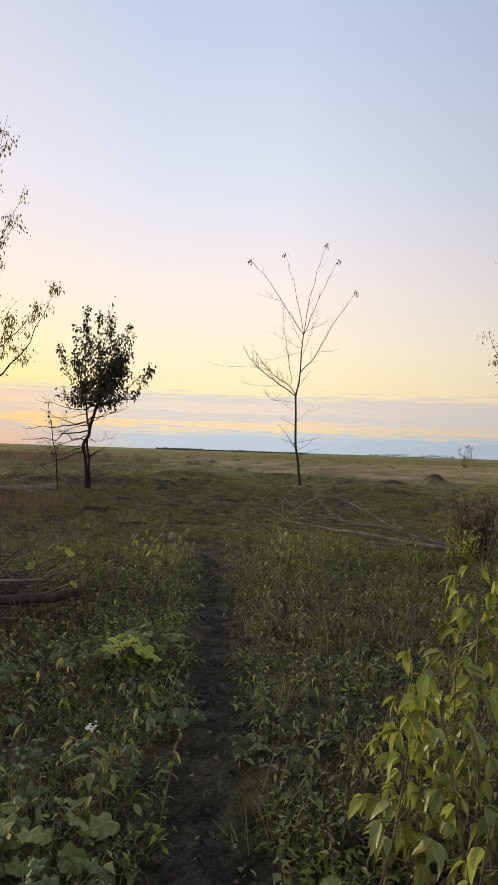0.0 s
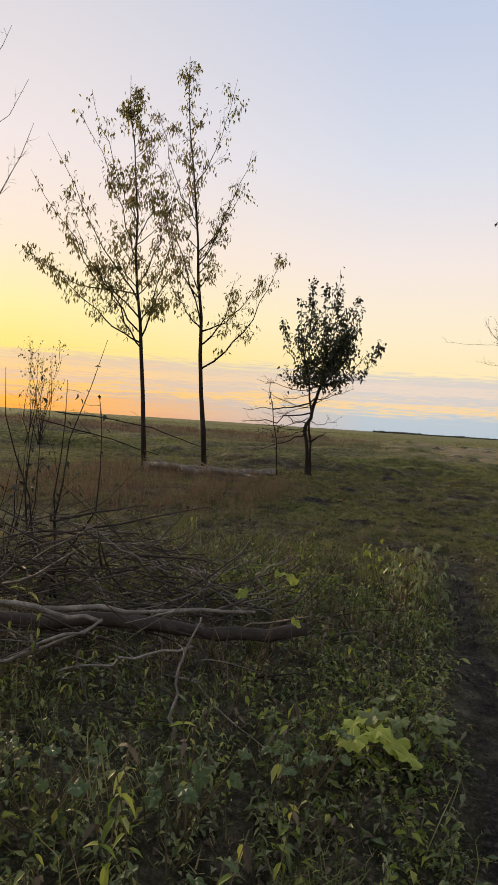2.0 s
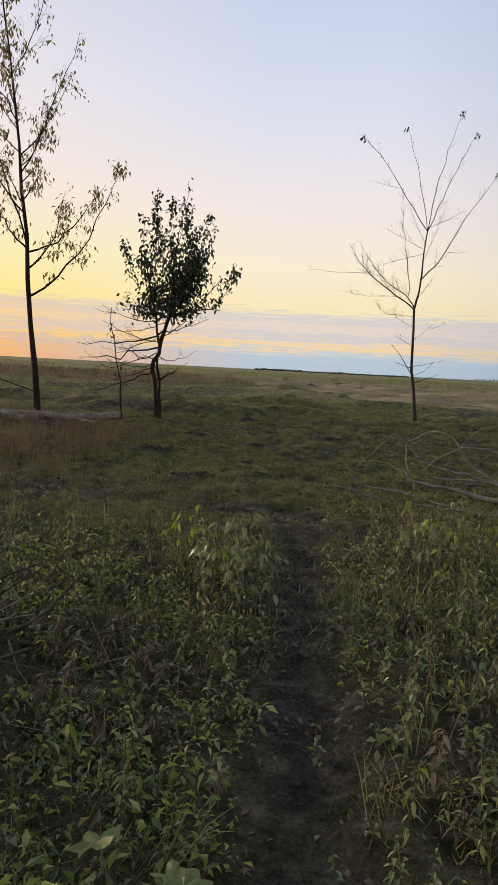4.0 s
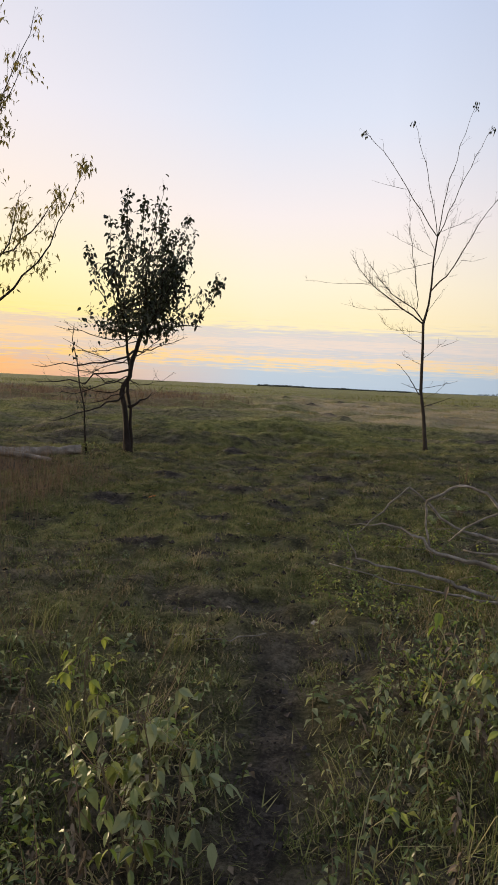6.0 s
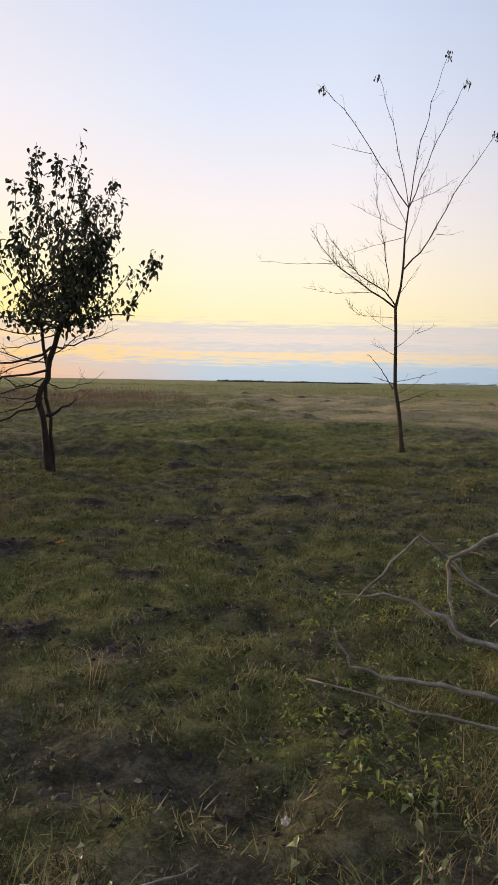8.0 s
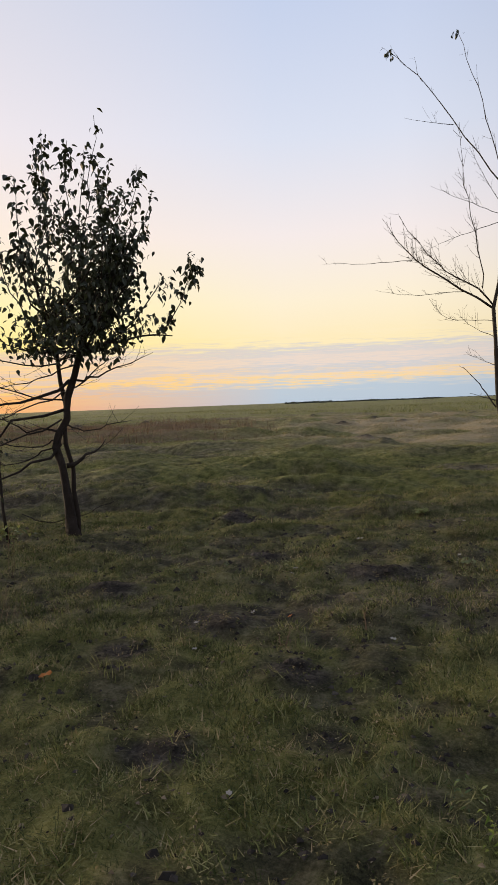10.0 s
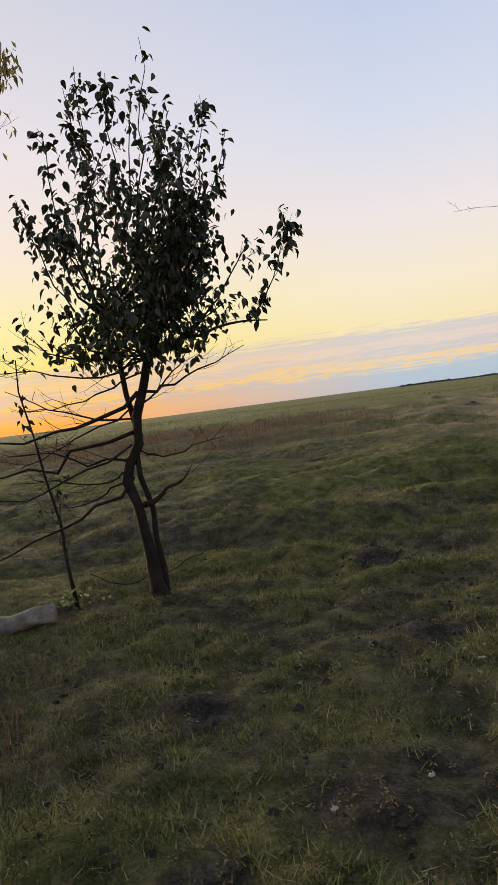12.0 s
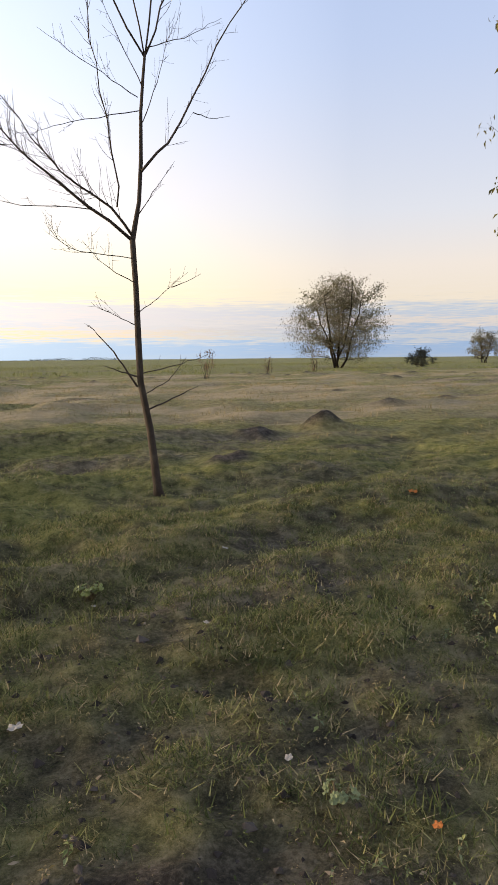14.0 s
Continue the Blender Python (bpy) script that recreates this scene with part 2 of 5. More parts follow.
def straw_field(x, y):
    s = smooth(y + 4 * smooth(x, 0, 9), 24.5, 29) * smooth(-y, -68, -56) * smooth(x + 0.25 * y, -2, 5)
    return np.clip(s * (0.6 + 0.45 * lattice(x * 0.11, y * 0.4, 31) + 0.6 * lattice(x * 0.45, y * 1.3, 32)), 0, 1)


def weed_field(x, y):
    s = smooth(y, 27, 31) * smooth(-y, -56, -48) * smooth(-(x + 0.2 * y), -2, 4)
    return np.clip(s * (0.8 + 0.6 * lattice(x * 0.2, y * 0.4, 33)), 0, 1)


def mesh_of(name, verts, tris, mats, index=None, smooth_shade=False):
    """A mesh of triangles from arrays."""
    me = bpy.data.meshes.new(name)
    verts, tris = np.asarray(verts, np.float32), np.asarray(tris, np.int32)
    me.vertices.add(len(verts))
    me.vertices.foreach_set("co", verts.ravel())
    me.loops.add(tris.size)
    me.loops.foreach_set("vertex_index", tris.ravel())
    me.polygons.add(len(tris))
    me.polygons.foreach_set("loop_start", np.arange(0, tris.size, 3, dtype=np.int32))
    for m in mats if isinstance(mats, (list, tuple)) else [mats]:
        me.materials.append(m)
    if index is not None:
        me.polygons.foreach_set("material_index", np.asarray(index, np.int32))
    me.polygons.foreach_set("use_smooth", np.full(len(tris), smooth_shade))
    me.update(calc_edges=True)
    return me


def part(name, verts, tris, mats, parent=None, label="", index=None, smooth_shade=False):
    ob = new(name, mesh_of(name, verts, tris, mats, index, smooth_shade))
    if parent is not None:
        ob.parent = parent
    return tagged(ob, label)


def thing(name, place, label, category, group="", kind=""):
    ob = new(name)
    ob.location = place
    return tagged(ob, label, category, group, kind)


def steps(*runs):
    out = []
    for a, b, d in runs:
        out.extend(np.arange(a, b - 1e-6, d))
    return np.array(out)


gx = steps((-2600, -400, 220), (-400, -100, 30), (-100, -30, 3.5), (-30, -10, 0.5), (-10, -5.6, 0.12), (-5.6, 4.6, 0.06), (4.6, 8, 0.12), (8, 34, 0.5), (34, 100, 3.5), (100, 400, 30), (400, 2601, 220))
gy = steps((-400, -40, 60), (-40, -4, 2), (-4, 0.6, 0.3), (0.6, 19.5, 0.06), (19.5, 26, 0.12), (26, 64, 0.33), (64, 130, 3), (130, 500, 25), (500, 3001, 250))
X, Y = np.meshgrid(gx, gy)
X, Y = X.ravel(), Y.ravel()
k = np.arange((len(gx) - 1) * (len(gy) - 1))
a = k // (len(gx) - 1) * len(gx) + k % (len(gx) - 1)
quads = np.stack([a, a + 1, a + 1 + len(gx), a + len(gx)], 1)
ground_mat = bpy.data.materials.new("meadow_soil")
ground_mat.use_nodes = True
n = Nodes(ground_mat.node_tree)
pos = n.add("ShaderNodeNewGeometry").outputs["Position"]
wide = n.add("ShaderNodeVectorMath", {0: pos, 1: (0.35, 1.0, 1.0)}, operation="MULTIPLY").outputs[0]
n1, n2, n3 = n.noise(wide, 0.7, 5.0, 0.6), n.noise(pos, 7.0, 6.0, 0.65), n.noise(pos, 55.0, 6.0, 0.7)
n4 = n.noise(pos, 170.0, 3.0, 0.7)
grain = n.maths("ADD", n.maths("MULTIPLY", n3, 0.5), n.maths("MULTIPLY", n4, 0.5))
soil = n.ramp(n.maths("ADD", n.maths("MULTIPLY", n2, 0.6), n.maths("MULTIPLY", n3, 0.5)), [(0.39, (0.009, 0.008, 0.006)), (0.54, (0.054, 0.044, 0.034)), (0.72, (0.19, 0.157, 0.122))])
shade = n.maths("ADD", n.maths("MULTIPLY", n2, 0.45), n.maths("MULTIPLY", grain, 0.55))
green = n.ramp(shade, [(0.37, (0.022, 0.024, 0.008)), (0.47, (0.135, 0.138, 0.036)), (0.56, (0.27, 0.255, 0.08)), (0.68, (0.42, 0.37, 0.17))])
thatch = n.ramp(shade, [(0.37, (0.022, 0.018, 0.012)), (0.48, (0.12, 0.1, 0.062)), (0.56, (0.25, 0.21, 0.13)), (0.68, (0.4, 0.34, 0.23))])
turf = n.mix(n.span(n1, 0.47, 0.64), green, thatch)
straw = n.ramp(n.maths("ADD", n.maths("MULTIPLY", n1, 0.6), n.maths("MULTIPLY", n2, 0.4)), [(0.3, (0.15, 0.12, 0.055)), (0.5, (0.36, 0.285, 0.16)), (0.75, (0.52, 0.42, 0.27))])
weeds = n.ramp(n1, [(0.3, (0.1, 0.075, 0.04)), (0.7, (0.2, 0.13, 0.08))])


def layer(name):
    return n.add("ShaderNodeAttribute", attribute_name=name, attribute_type="GEOMETRY").outputs["Fac"]


col = n.mix(layer("straw"), turf, straw)
col = n.mix(layer("weeds"), col, weeds)
# soil colour: bare ground, and painted shade in hollows and gaps
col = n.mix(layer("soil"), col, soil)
bump = n.add("ShaderNodeBump", {"Height": n.maths("ADD", n2, n.maths("MULTIPLY", grain, 0.7)), "Strength": 1.0, "Distance": 0.1}).outputs[0]
n.add("ShaderNodeOutputMaterial", {0: n.add("ShaderNodeBsdfPrincipled", {"Base Color": col, "Roughness": 0.95, "Specular IOR Level": 0.15, "Normal": bump}).outputs[0]})
me = bpy.data.meshes.new("ground")
Z = ground(X, Y)
me.vertices.add(len(X))
me.vertices.foreach_set("co", np.stack([X, Y, Z], 1).astype(np.float32).ravel())
me.loops.add(quads.size)
me.loops.foreach_set("vertex_index", quads.astype(np.int32).ravel())
me.polygons.add(len(quads))
me.polygons.foreach_set("loop_start", np.arange(0, quads.size, 4, dtype=np.int32))
me.polygons.foreach_set("use_smooth", np.ones(len(quads), bool))
me.update(calc_edges=True)
# soil also holds dark humus and occlusion shade painted between clumps and under herbs
for name, values in (("soil", np.maximum(np.maximum(soil_and_hollow_shade(X, Y), 0.7 * (1 - clump(X, Y)) * smooth(-Y, -26, -17) * smooth(Y, -4, 0)), 0.8 * smooth(-Y, -9.5, -7.5) * smooth(Y, -4, 0) * smooth(-np.abs(X + 0.5), -5.5, -4))), ("straw", straw_field(X, Y)), ("weeds", weed_field(X, Y))):
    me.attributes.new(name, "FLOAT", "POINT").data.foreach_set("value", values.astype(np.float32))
me.materials.append(ground_mat)
tagged(new("ground", me), "uneven autumn meadow with a trodden dark soil trail", "ground", kind="structure")


# ---- shapes ----
class Shape:
    """Triangles with material numbers, gathered piece by piece."""

    def __init__(self):
        self.v, self.t, self.m, self.n = [], [], [], 0

    def add(self, verts, tris, mat=0):
        self.v.append(np.asarray(verts, float))
        self.t.append(np.asarray(tris, int) + self.n)
        self.m.append(np.full(len(tris), mat))
        self.n += len(verts)

    def arrays(self):
        return np.concatenate(self.v), np.concatenate(self.t), np.concatenate(self.m)


def tube(points, radii, sides=5, knobs=0.0, rnd=random):
    """A round branch along points, tapering, closed at its ends."""
    p = np.asarray(points, float)
    r = np.asarray(radii, float)
    d = np.gradient(p, axis=0)
    d /= np.linalg.norm(d, axis=1, keepdims=True) + 1e-9
    ref = np.array([0.31, 0.9, 0.3]) if abs(d[0] @ np.array([0.31, 0.9, 0.3])) < 0.8 else np.array([0.9, -0.2, 0.38])
    u = np.cross(d, ref)
    u /= np.linalg.norm(u, axis=1, keepdims=True) + 1e-9
    w_ = np.cross(d, u)
    ang = np.arange(sides) / sides * 2 * math.pi
    ring = np.cos(ang)[None, :, None] * u[:, None] + np.sin(ang)[None, :, None] * w_[:, None]
    rr = r[:, None] * (1 + knobs * np.array([[rnd.uniform(-1, 1) for _ in range(sides)] for _ in p]))
    v = (p[:, None] + ring * rr[:, :, None]).reshape(-1, 3)
    t = []
    for i in range(len(p) - 1):
        for s in range(sides):
            a_, b_ = i * sides + s, i * sides + (s + 1) % sides
            t += [(a_, b_, b_ + sides), (a_, b_ + sides, a_ + sides)]
    for s in range(1, sides - 1):
        t += [(0, s + 1, s), ((len(p) - 1) * sides, (len(p) - 1) * sides + s, (len(p) - 1) * sides + s + 1)]
    return v, np.array(t)


def blade_leaf(length, width, fold=0.25, droop=0.3, base=(0, 0, 0)):
    """A pointed leaf along +y with a folded midrib and a drooping tip."""
    ys = (0, 0.2, 0.5, 0.8)
    ws = (0.06, 0.4, 0.47, 0.22)
    v, L = [], length
    for y_, w0 in zip(ys, ws):
        z_ = -droop * L * y_ * y_
        v += [(-w0 * width, y_ * L, z_ + fold * w0 * width), (0, y_ * L, z_), (w0 * width, y_ * L, z_ + fold * w0 * width)]
    v.append((0, L, -droop * L))
    t = []
    for a_ in (0, 3, 6):
        t += [(a_, a_ + 1, a_ + 4), (a_, a_ + 4, a_ + 3), (a_ + 1, a_ + 2, a_ + 5), (a_ + 1, a_ + 5, a_ + 4)]
    return np.array(v) + np.array(base), np.array(t + [(9, 10, 12), (10, 11, 12)])


def small_leaf(length, width, fold=0.3):
    """A little leaf of four triangles along +y."""
    v = np.array([(0, 0, 0), (-width / 2, length * 0.45, fold * width), (0, length * 0.5, 0), (width / 2, length * 0.45, fold * width), (0, length, -0.15 * length)])
    return v, np.array([(0, 2, 1), (0, 3, 2), (1, 2, 4), (2, 3, 4)])


def turned(v, rx=0.0, rz=0.0, ry=0.0):
    """Points turned about y, then x, then z, in radians."""
    m = np.array(Euler((rx, ry, rz), "XYZ").to_matrix())
    return v @ m.T


def scatter(name, templates, place, size, label, category, mats, tilt=0.15, lift=0.0, seed=1):
    """Many like plants joined into one object of stuff."""
    r = np.random.default_rng(seed)
    which = r.integers(0, len(templates), len(place))
    vs, ts, ms, base = [], [], [], 0
    z = ground(place[:, 0], place[:, 1]) + lift
    for i, (v, t, m) in enumerate(templates):
        sel = np.nonzero(which == i)[0]
        if not len(sel):
            continue
        yaw = r.uniform(0, 2 * math.pi, len(sel))
        a_, b_ = r.normal(0, tilt, len(sel)), r.normal(0, tilt, len(sel))
        s = size[sel]
        q = v[None] * s[:, None, None]
        c_, s_ = np.cos(yaw)[:, None], np.sin(yaw)[:, None]
        x_ = q[:, :, 0] * c_ - q[:, :, 1] * s_ + a_[:, None] * q[:, :, 2]
        y_ = q[:, :, 0] * s_ + q[:, :, 1] * c_ + b_[:, None] * q[:, :, 2]
        out = np.stack([x_ + place[sel, 0][:, None], y_ + place[sel, 1][:, None], q[:, :, 2] + z[sel][:, None]], 2).reshape(-1, 3)
        vs.append(out)
        ts.append((t[None] + (np.arange(len(sel)) * len(v))[:, None, None]).reshape(-1, 3) + base)
        ms.append(np.tile(m, len(sel)))
        base += len(out)
    ob = part(name, np.concatenate(vs), np.concatenate(ts), mats, None, "", np.concatenate(ms))
    return tagged(ob, label, category, kind="stuff")


def spots(count, x0, x1, y0, y1, keep, seed):
    """Random places in a rectangle, kept with the chance that keep(x, y) gives."""
    r = np.random.default_rng(seed)
    x_, y_ = r.uniform(x0, x1, count), r.uniform(y0, y1, count)
    ok = r.uniform(0, 1, count) < keep(x_, y_)
    return np.stack([x_[ok], y_[ok]], 1)


def tuft(blades, height, spread, width, rnd, lean=0.5, fine=True, dry_share=0.0):
    """A tuft of bent grass blades; without fine, each blade is one slim triangle. Dry blades take the second material."""
    s = Shape()
    for _ in range(blades):
        a_, h, l_ = rnd.uniform(0, 6.283), height * rnd.uniform(0.45, 1.1), lean * rnd.uniform(0.1, 1.0)
        dx, dy = math.cos(a_), math.sin(a_)
        bx, by = rnd.gauss(0, spread), rnd.gauss(0, spread)
        wx, wy = -dy * width / 2, dx * width / 2
        m1, m2 = h * l_ * 0.35, h * l_
        kind_ = int(rnd.random() < dry_share)
        if not fine:
            s.add([(bx - wx, by - wy, -0.008), (bx + wx, by + wy, -0.008), (bx + dx * m2, by + dy * m2, h * (1 - 0.25 * l_))], [(0, 1, 2)], kind_)
            continue
        s.add([(bx - wx, by - wy, -0.01), (bx + wx, by + wy, -0.01), (bx + dx * m1 - wx * 0.8, by + dy * m1 - wy * 0.8, h * 0.55), (bx + dx * m1 + wx * 0.8, by + dy * m1 + wy * 0.8, h * 0.55),
               (bx + dx * m2, by + dy * m2, h * (1 - 0.25 * l_))], [(0, 1, 3), (0, 3, 2), (2, 3, 4)], kind_)
    return s.arrays()


def herb(height, pairs, leaf, rnd, leaf_mats=(0,), droop=0.5, top=0.0, bare=0.25, plain=False):
    """An upright herb: a stem with pairs of pointed leaves. Material 0 to n - 2 are leaves, the last one is the stem."""
    s = Shape()
    bend = (rnd.uniform(-0.12, 0.12), rnd.uniform(-0.12, 0.12))
    at = lambda f: np.array((bend[0] * height * f * f, bend[1] * height * f * f, height * f))
    v, t = tube([at(0), at(0.5), at(1)], [0.0035, 0.003, 0.0015], 3)
    s.add(v, t, max(leaf_mats) + 1)
    turn = rnd.uniform(0, 3)
    for i in range(pairs):
        f = bare + (1 - bare) * (i + 0.5) / pairs
        turn += 1.57 + rnd.uniform(-0.3, 0.3)
        L = leaf * (1.1 - 0.55 * f) * rnd.uniform(0.8, 1.2)
        for side in (0, math.pi):
            if rnd.random() < 0.12:
                continue
            v, t = small_leaf(L, L * rnd.uniform(0.4, 0.6)) if plain else blade_leaf(L, L * rnd.uniform(0.3, 0.5), 0.4, droop * rnd.uniform(0.6, 1.3))
            s.add(turned(v, rnd.uniform(-0.7, 0.4), turn + side + rnd.uniform(-0.3, 0.3), rnd.uniform(-0.3, 0.3)) + at(f), t, rnd.choice(leaf_mats))
    return s.arrays()


# ---- trees ----
def wander(start, azimuth, rise, length, rnd, curve=0.0, wiggle=0.06, count=7):
    """A branch line from start: azimuth and rise in degrees, curve in degrees of rise gained along it."""
    p, pts = np.array(start, float), [np.array(start, float)]
    az, el = radians(azimuth), radians(rise)
    for i in range(count - 1):
        d = np.array((math.cos(el) * math.cos(az), math.cos(el) * math.sin(az), math.sin(el)))
        p = p + d * length / (count - 1)
        pts.append(p.copy())
        az += rnd.gauss(0, wiggle)
        el += radians(curve) / (count - 1) + rnd.gauss(0, wiggle)
    return np.array(pts)


def along(pts, f):
    i = f * (len(pts) - 1)
    k_ = min(int(i), len(pts) - 2)
    return pts[k_] + (pts[k_ + 1] - pts[k_]) * (i - k_)


def limb(parent, pts, r0, r1, mat, rnd, twigs=0, twig_length=0.4, twig_rise=25, name="branch", sides=5, sub=2, knobs=0.05):
    """A limb with its twigs as one mesh. Returns the twig lines and the limb's own line."""
    s = Shape()
    s.add(*tube(pts, np.linspace(r0, r1, len(pts)), sides, knobs, rnd))
    lines = [pts]
    for i in range(twigs):
        f = rnd.uniform(0.12, 0.95)
        d = along(pts, min(1, f + 0.05)) - along(pts, max(0, f - 0.05))
        az = math.degrees(math.atan2(d[1], d[0])) + rnd.choice((-1, 1)) * rnd.uniform(20, 75)
        el = math.degrees(math.asin(max(-1, min(1, d[2] / (np.linalg.norm(d) + 1e-9)))))
        q = wander(along(pts, f), az, el * 0.6 + rnd.uniform(-20, twig_rise + 15), twig_length * rnd.uniform(0.4, 1.2) * (1.2 - 0.6 * f), rnd, 15, 0.12, 5)
        rr = min(r0 * 0.4, 0.0034)
        s.add(*tube(q, np.linspace(rr, 0.0013, 5), 3, 0, rnd))
        lines.append(q)
        for _ in range(sub):
            q2 = wander(along(q, rnd.uniform(0.3, 0.9)), az + rnd.uniform(-60, 60), rnd.uniform(-10, 60), twig_length * rnd.uniform(0.2, 0.5), rnd, 10, 0.12, 4)
            s.add(*tube(q2, np.linspace(0.002, 0.001, 4), 3, 0, rnd))
            lines.append(q2)
    v, t, _ = s.arrays()
    part(name, v, t, mat, parent, smooth_shade=True)
    return lines


def leaves_on(shape, lines, count, size, rnd, hang=0.5, start=0.3, spread=0.03, wide=0.5, oval=False):
    """Leaves along the given twig lines; hang 1: straight down."""
    for _ in range(count):
        q = rnd.choice(lines)
        p = along(q, rnd.uniform(start, 1.0)) + np.array([rnd.gauss(0, spread) for _ in range(3)])
        L = size * rnd.uniform(0.6, 1.25)
        v, t = blade_leaf(L, L * wide, 0.35, rnd.uniform(0.0, 0.6)) if oval else small_leaf(L, L * wide)
        shape.add(turned(v, -hang * 1.5 + rnd.gauss(0, 0.45), rnd.uniform(0, 6.283), rnd.gauss(0, 0.4)) + p, t)


def z_at(x, y):
    return float(ground(np.array([x]), np.array([y]))[0])


def trunk_line(height, lean, rnd, wiggle=0.03, count=12):
    pts = [np.array((0.0, 0.0, -0.06))]
    for i in range(1, count):
        f = i / (count - 1)
        pts.append(np.array((lean[0] * f + rnd.gauss(0, wiggle) * (0.4 + 0.6 * f), lean[1] * f + rnd.gauss(0, wiggle) * f, height * f)))
    return np.array(pts)


def arc(start, end, bow=0.12, rise=0.15, rnd=random, count=9, wiggle=0.012):
    """A bowed branch line from start to end; rise: how much it sags below its chord at first (a share of its length)."""
    a_, b_ = np.array(start, float), np.array(end, float)
    L = np.linalg.norm(b_ - a_)
    side = np.array((rnd.gauss(0, 1), rnd.gauss(0, 1), 0.0)) * bow * L
    f = np.linspace(0, 1, count)[:, None]
    pts = a_ + (b_ - a_) * f + side * np.sin(f * math.pi) * 0.5 - np.array((0, 0, rise * L)) * np.sin(f * math.pi)
    jit = np.array([[rnd.gauss(0, wiggle) * L for _ in range(3)] for _ in range(count)])
    jit[0] = jit[-1] = 0
    return pts + jit


def bare_tree():
    rnd = random.Random(11)
    x, y = 0.27, 19.90
    tree = thing("bare_young_tree", (x, y, z_at(x, y)), "slender leafless young tree with ascending thin branches in grass", "tree")
    tree.scale = (1.02, 1.02, 1.02)
    trunk = np.array([(0.12, 0, -0.08), (0.1, 0, 0.1), (0.04, 0, 0.67), (-0.05, 0, 1.15), (-0.06, 0, 1.5), (-0.07, 0, 2.05), (-0.09, 0, 2.5), (-0.01, 0.02, 2.87), (0.02, 0.03, 3.25), (0.03, 0.02, 3.7), (0.06, 0, 4.05), (0.08, 0, 4.24)])
    part("trunk", *tube(trunk, [0.07, 0.045, 0.036, 0.034, 0.03, 0.027, 0.025, 0.022, 0.02, 0.017, 0.014, 0.012], 8, 0.12, rnd), young_bark_mat, tree, smooth_shade=True)

    def grow(line, r0, r1, twigs=0, reach=0.35, depth=0.3, name="branch", sub=1):
        """A branch through a few bends (across, up), drifting in depth along its way."""
        d = rnd.uniform(-depth, depth)
        way_ = np.array(line, float)
        f = np.linspace(0, 1, len(way_))
        g = np.linspace(0, 1, 11)
        pts = np.stack([np.interp(g, f, way_[:, 0]), d * g, np.interp(g, f, way_[:, 1])], 1)
        for _ in range(2):
            pts[1:-1] = (pts[:-2] + 2 * pts[1:-1] + pts[2:]) / 4
        shake = 0.006 * np.linalg.norm(pts[-1] - pts[0])
        pts[1:-1] += np.array([[rnd.gauss(0, shake) for _ in range(3)] for _ in range(9)])
        return limb(tree, pts, r0 * 0.8, r1 * 0.7, young_bark_mat, rnd, int(twigs * 1.6), reach, 40, name, 5 if r0 > 0.006 else 4, sub)

    tips = []
    for line, r0, twigs in ((((0.07, 4.2), (-0.46, 4.95), (-1.06, 5.8), (-1.44, 6.13)), 0.013, 5), (((0.07, 4.22), (-0.19, 5.41), (-0.5, 6.42)), 0.01, 4), (((0.08, 4.2), (0.19, 5.15), (0.35, 5.74), (0.62, 6.61)), 0.012, 4),
                            (((0.09, 4.22), (0.51, 5.35), (0.98, 6.29)), 0.012, 7), (((0.02, 3.15), (0.52, 3.7), (0.89, 4.6), (1.48, 5.42)), 0.018, 14)):
        tips.append(grow(line, r0, 0.0045, twigs)[0][-1])
    grow(((-0.09, 2.5), (-0.82, 3.02), (-1.22, 3.28), (-1.6, 3.88)), 0.022, 0.003, 22, 0.42)
    grow(((-0.08, 2.53), (-0.33, 2.86), (-0.76, 3.06), (-1.02, 3.39), (-1.36, 3.92)), 0.018, 0.003, 22, 0.42)
    grow(((-0.23, 2.8), (-0.23, 3.21), (-0.39, 3.81), (-0.48, 4.35), (-0.51, 5.08)), 0.011, 0.003, 16, 0.3)
    # long whips and thin shoots
    for line, twigs in ((((-1.2, 3.26), (-1.95, 3.27), (-2.48, 3.3)), 2), (((-0.46, 2.76), (-1.29, 2.76), (-1.72, 2.87)), 6), (((0.0, 3.82), (-0.41, 4.01), (-0.91, 4.27)), 7), (((0.01, 3.7), (-0.65, 3.53), (-0.98, 3.39)), 8),
                        (((-0.09, 2.33), (-0.75, 2.37), (-0.9, 2.57)), 9), (((-0.08, 2.1), (-0.4, 2.25), (-0.6, 2.45)), 5), (((-0.58, 5.11), (-0.88, 5.17), (-1.26, 5.28)), 2), (((0.1, 4.28), (0.57, 4.5), (0.91, 4.73)), 6),
                        (((0.55, 3.75), (0.8, 3.75), (1.05, 3.85)), 1), (((0.04, 3.6), (0.25, 4.1), (0.35, 4.6)), 5), (((0.05, 3.9), (-0.2, 4.4), (-0.35, 4.75)), 5), (((-0.02, 2.75), (0.15, 3.0), (0.32, 3.25)), 2),
                        (((-0.08, 1.8), (0.12, 1.95), (0.29, 2.14)), 3), (((0.29, 2.07), (0.45, 2.13), (0.62, 2.22)), 1), (((-0.09, 1.7), (-0.25, 1.78), (-0.44, 1.87)), 4)):
        grow(line, 0.006, 0.002, twigs, 0.28, name="twig")
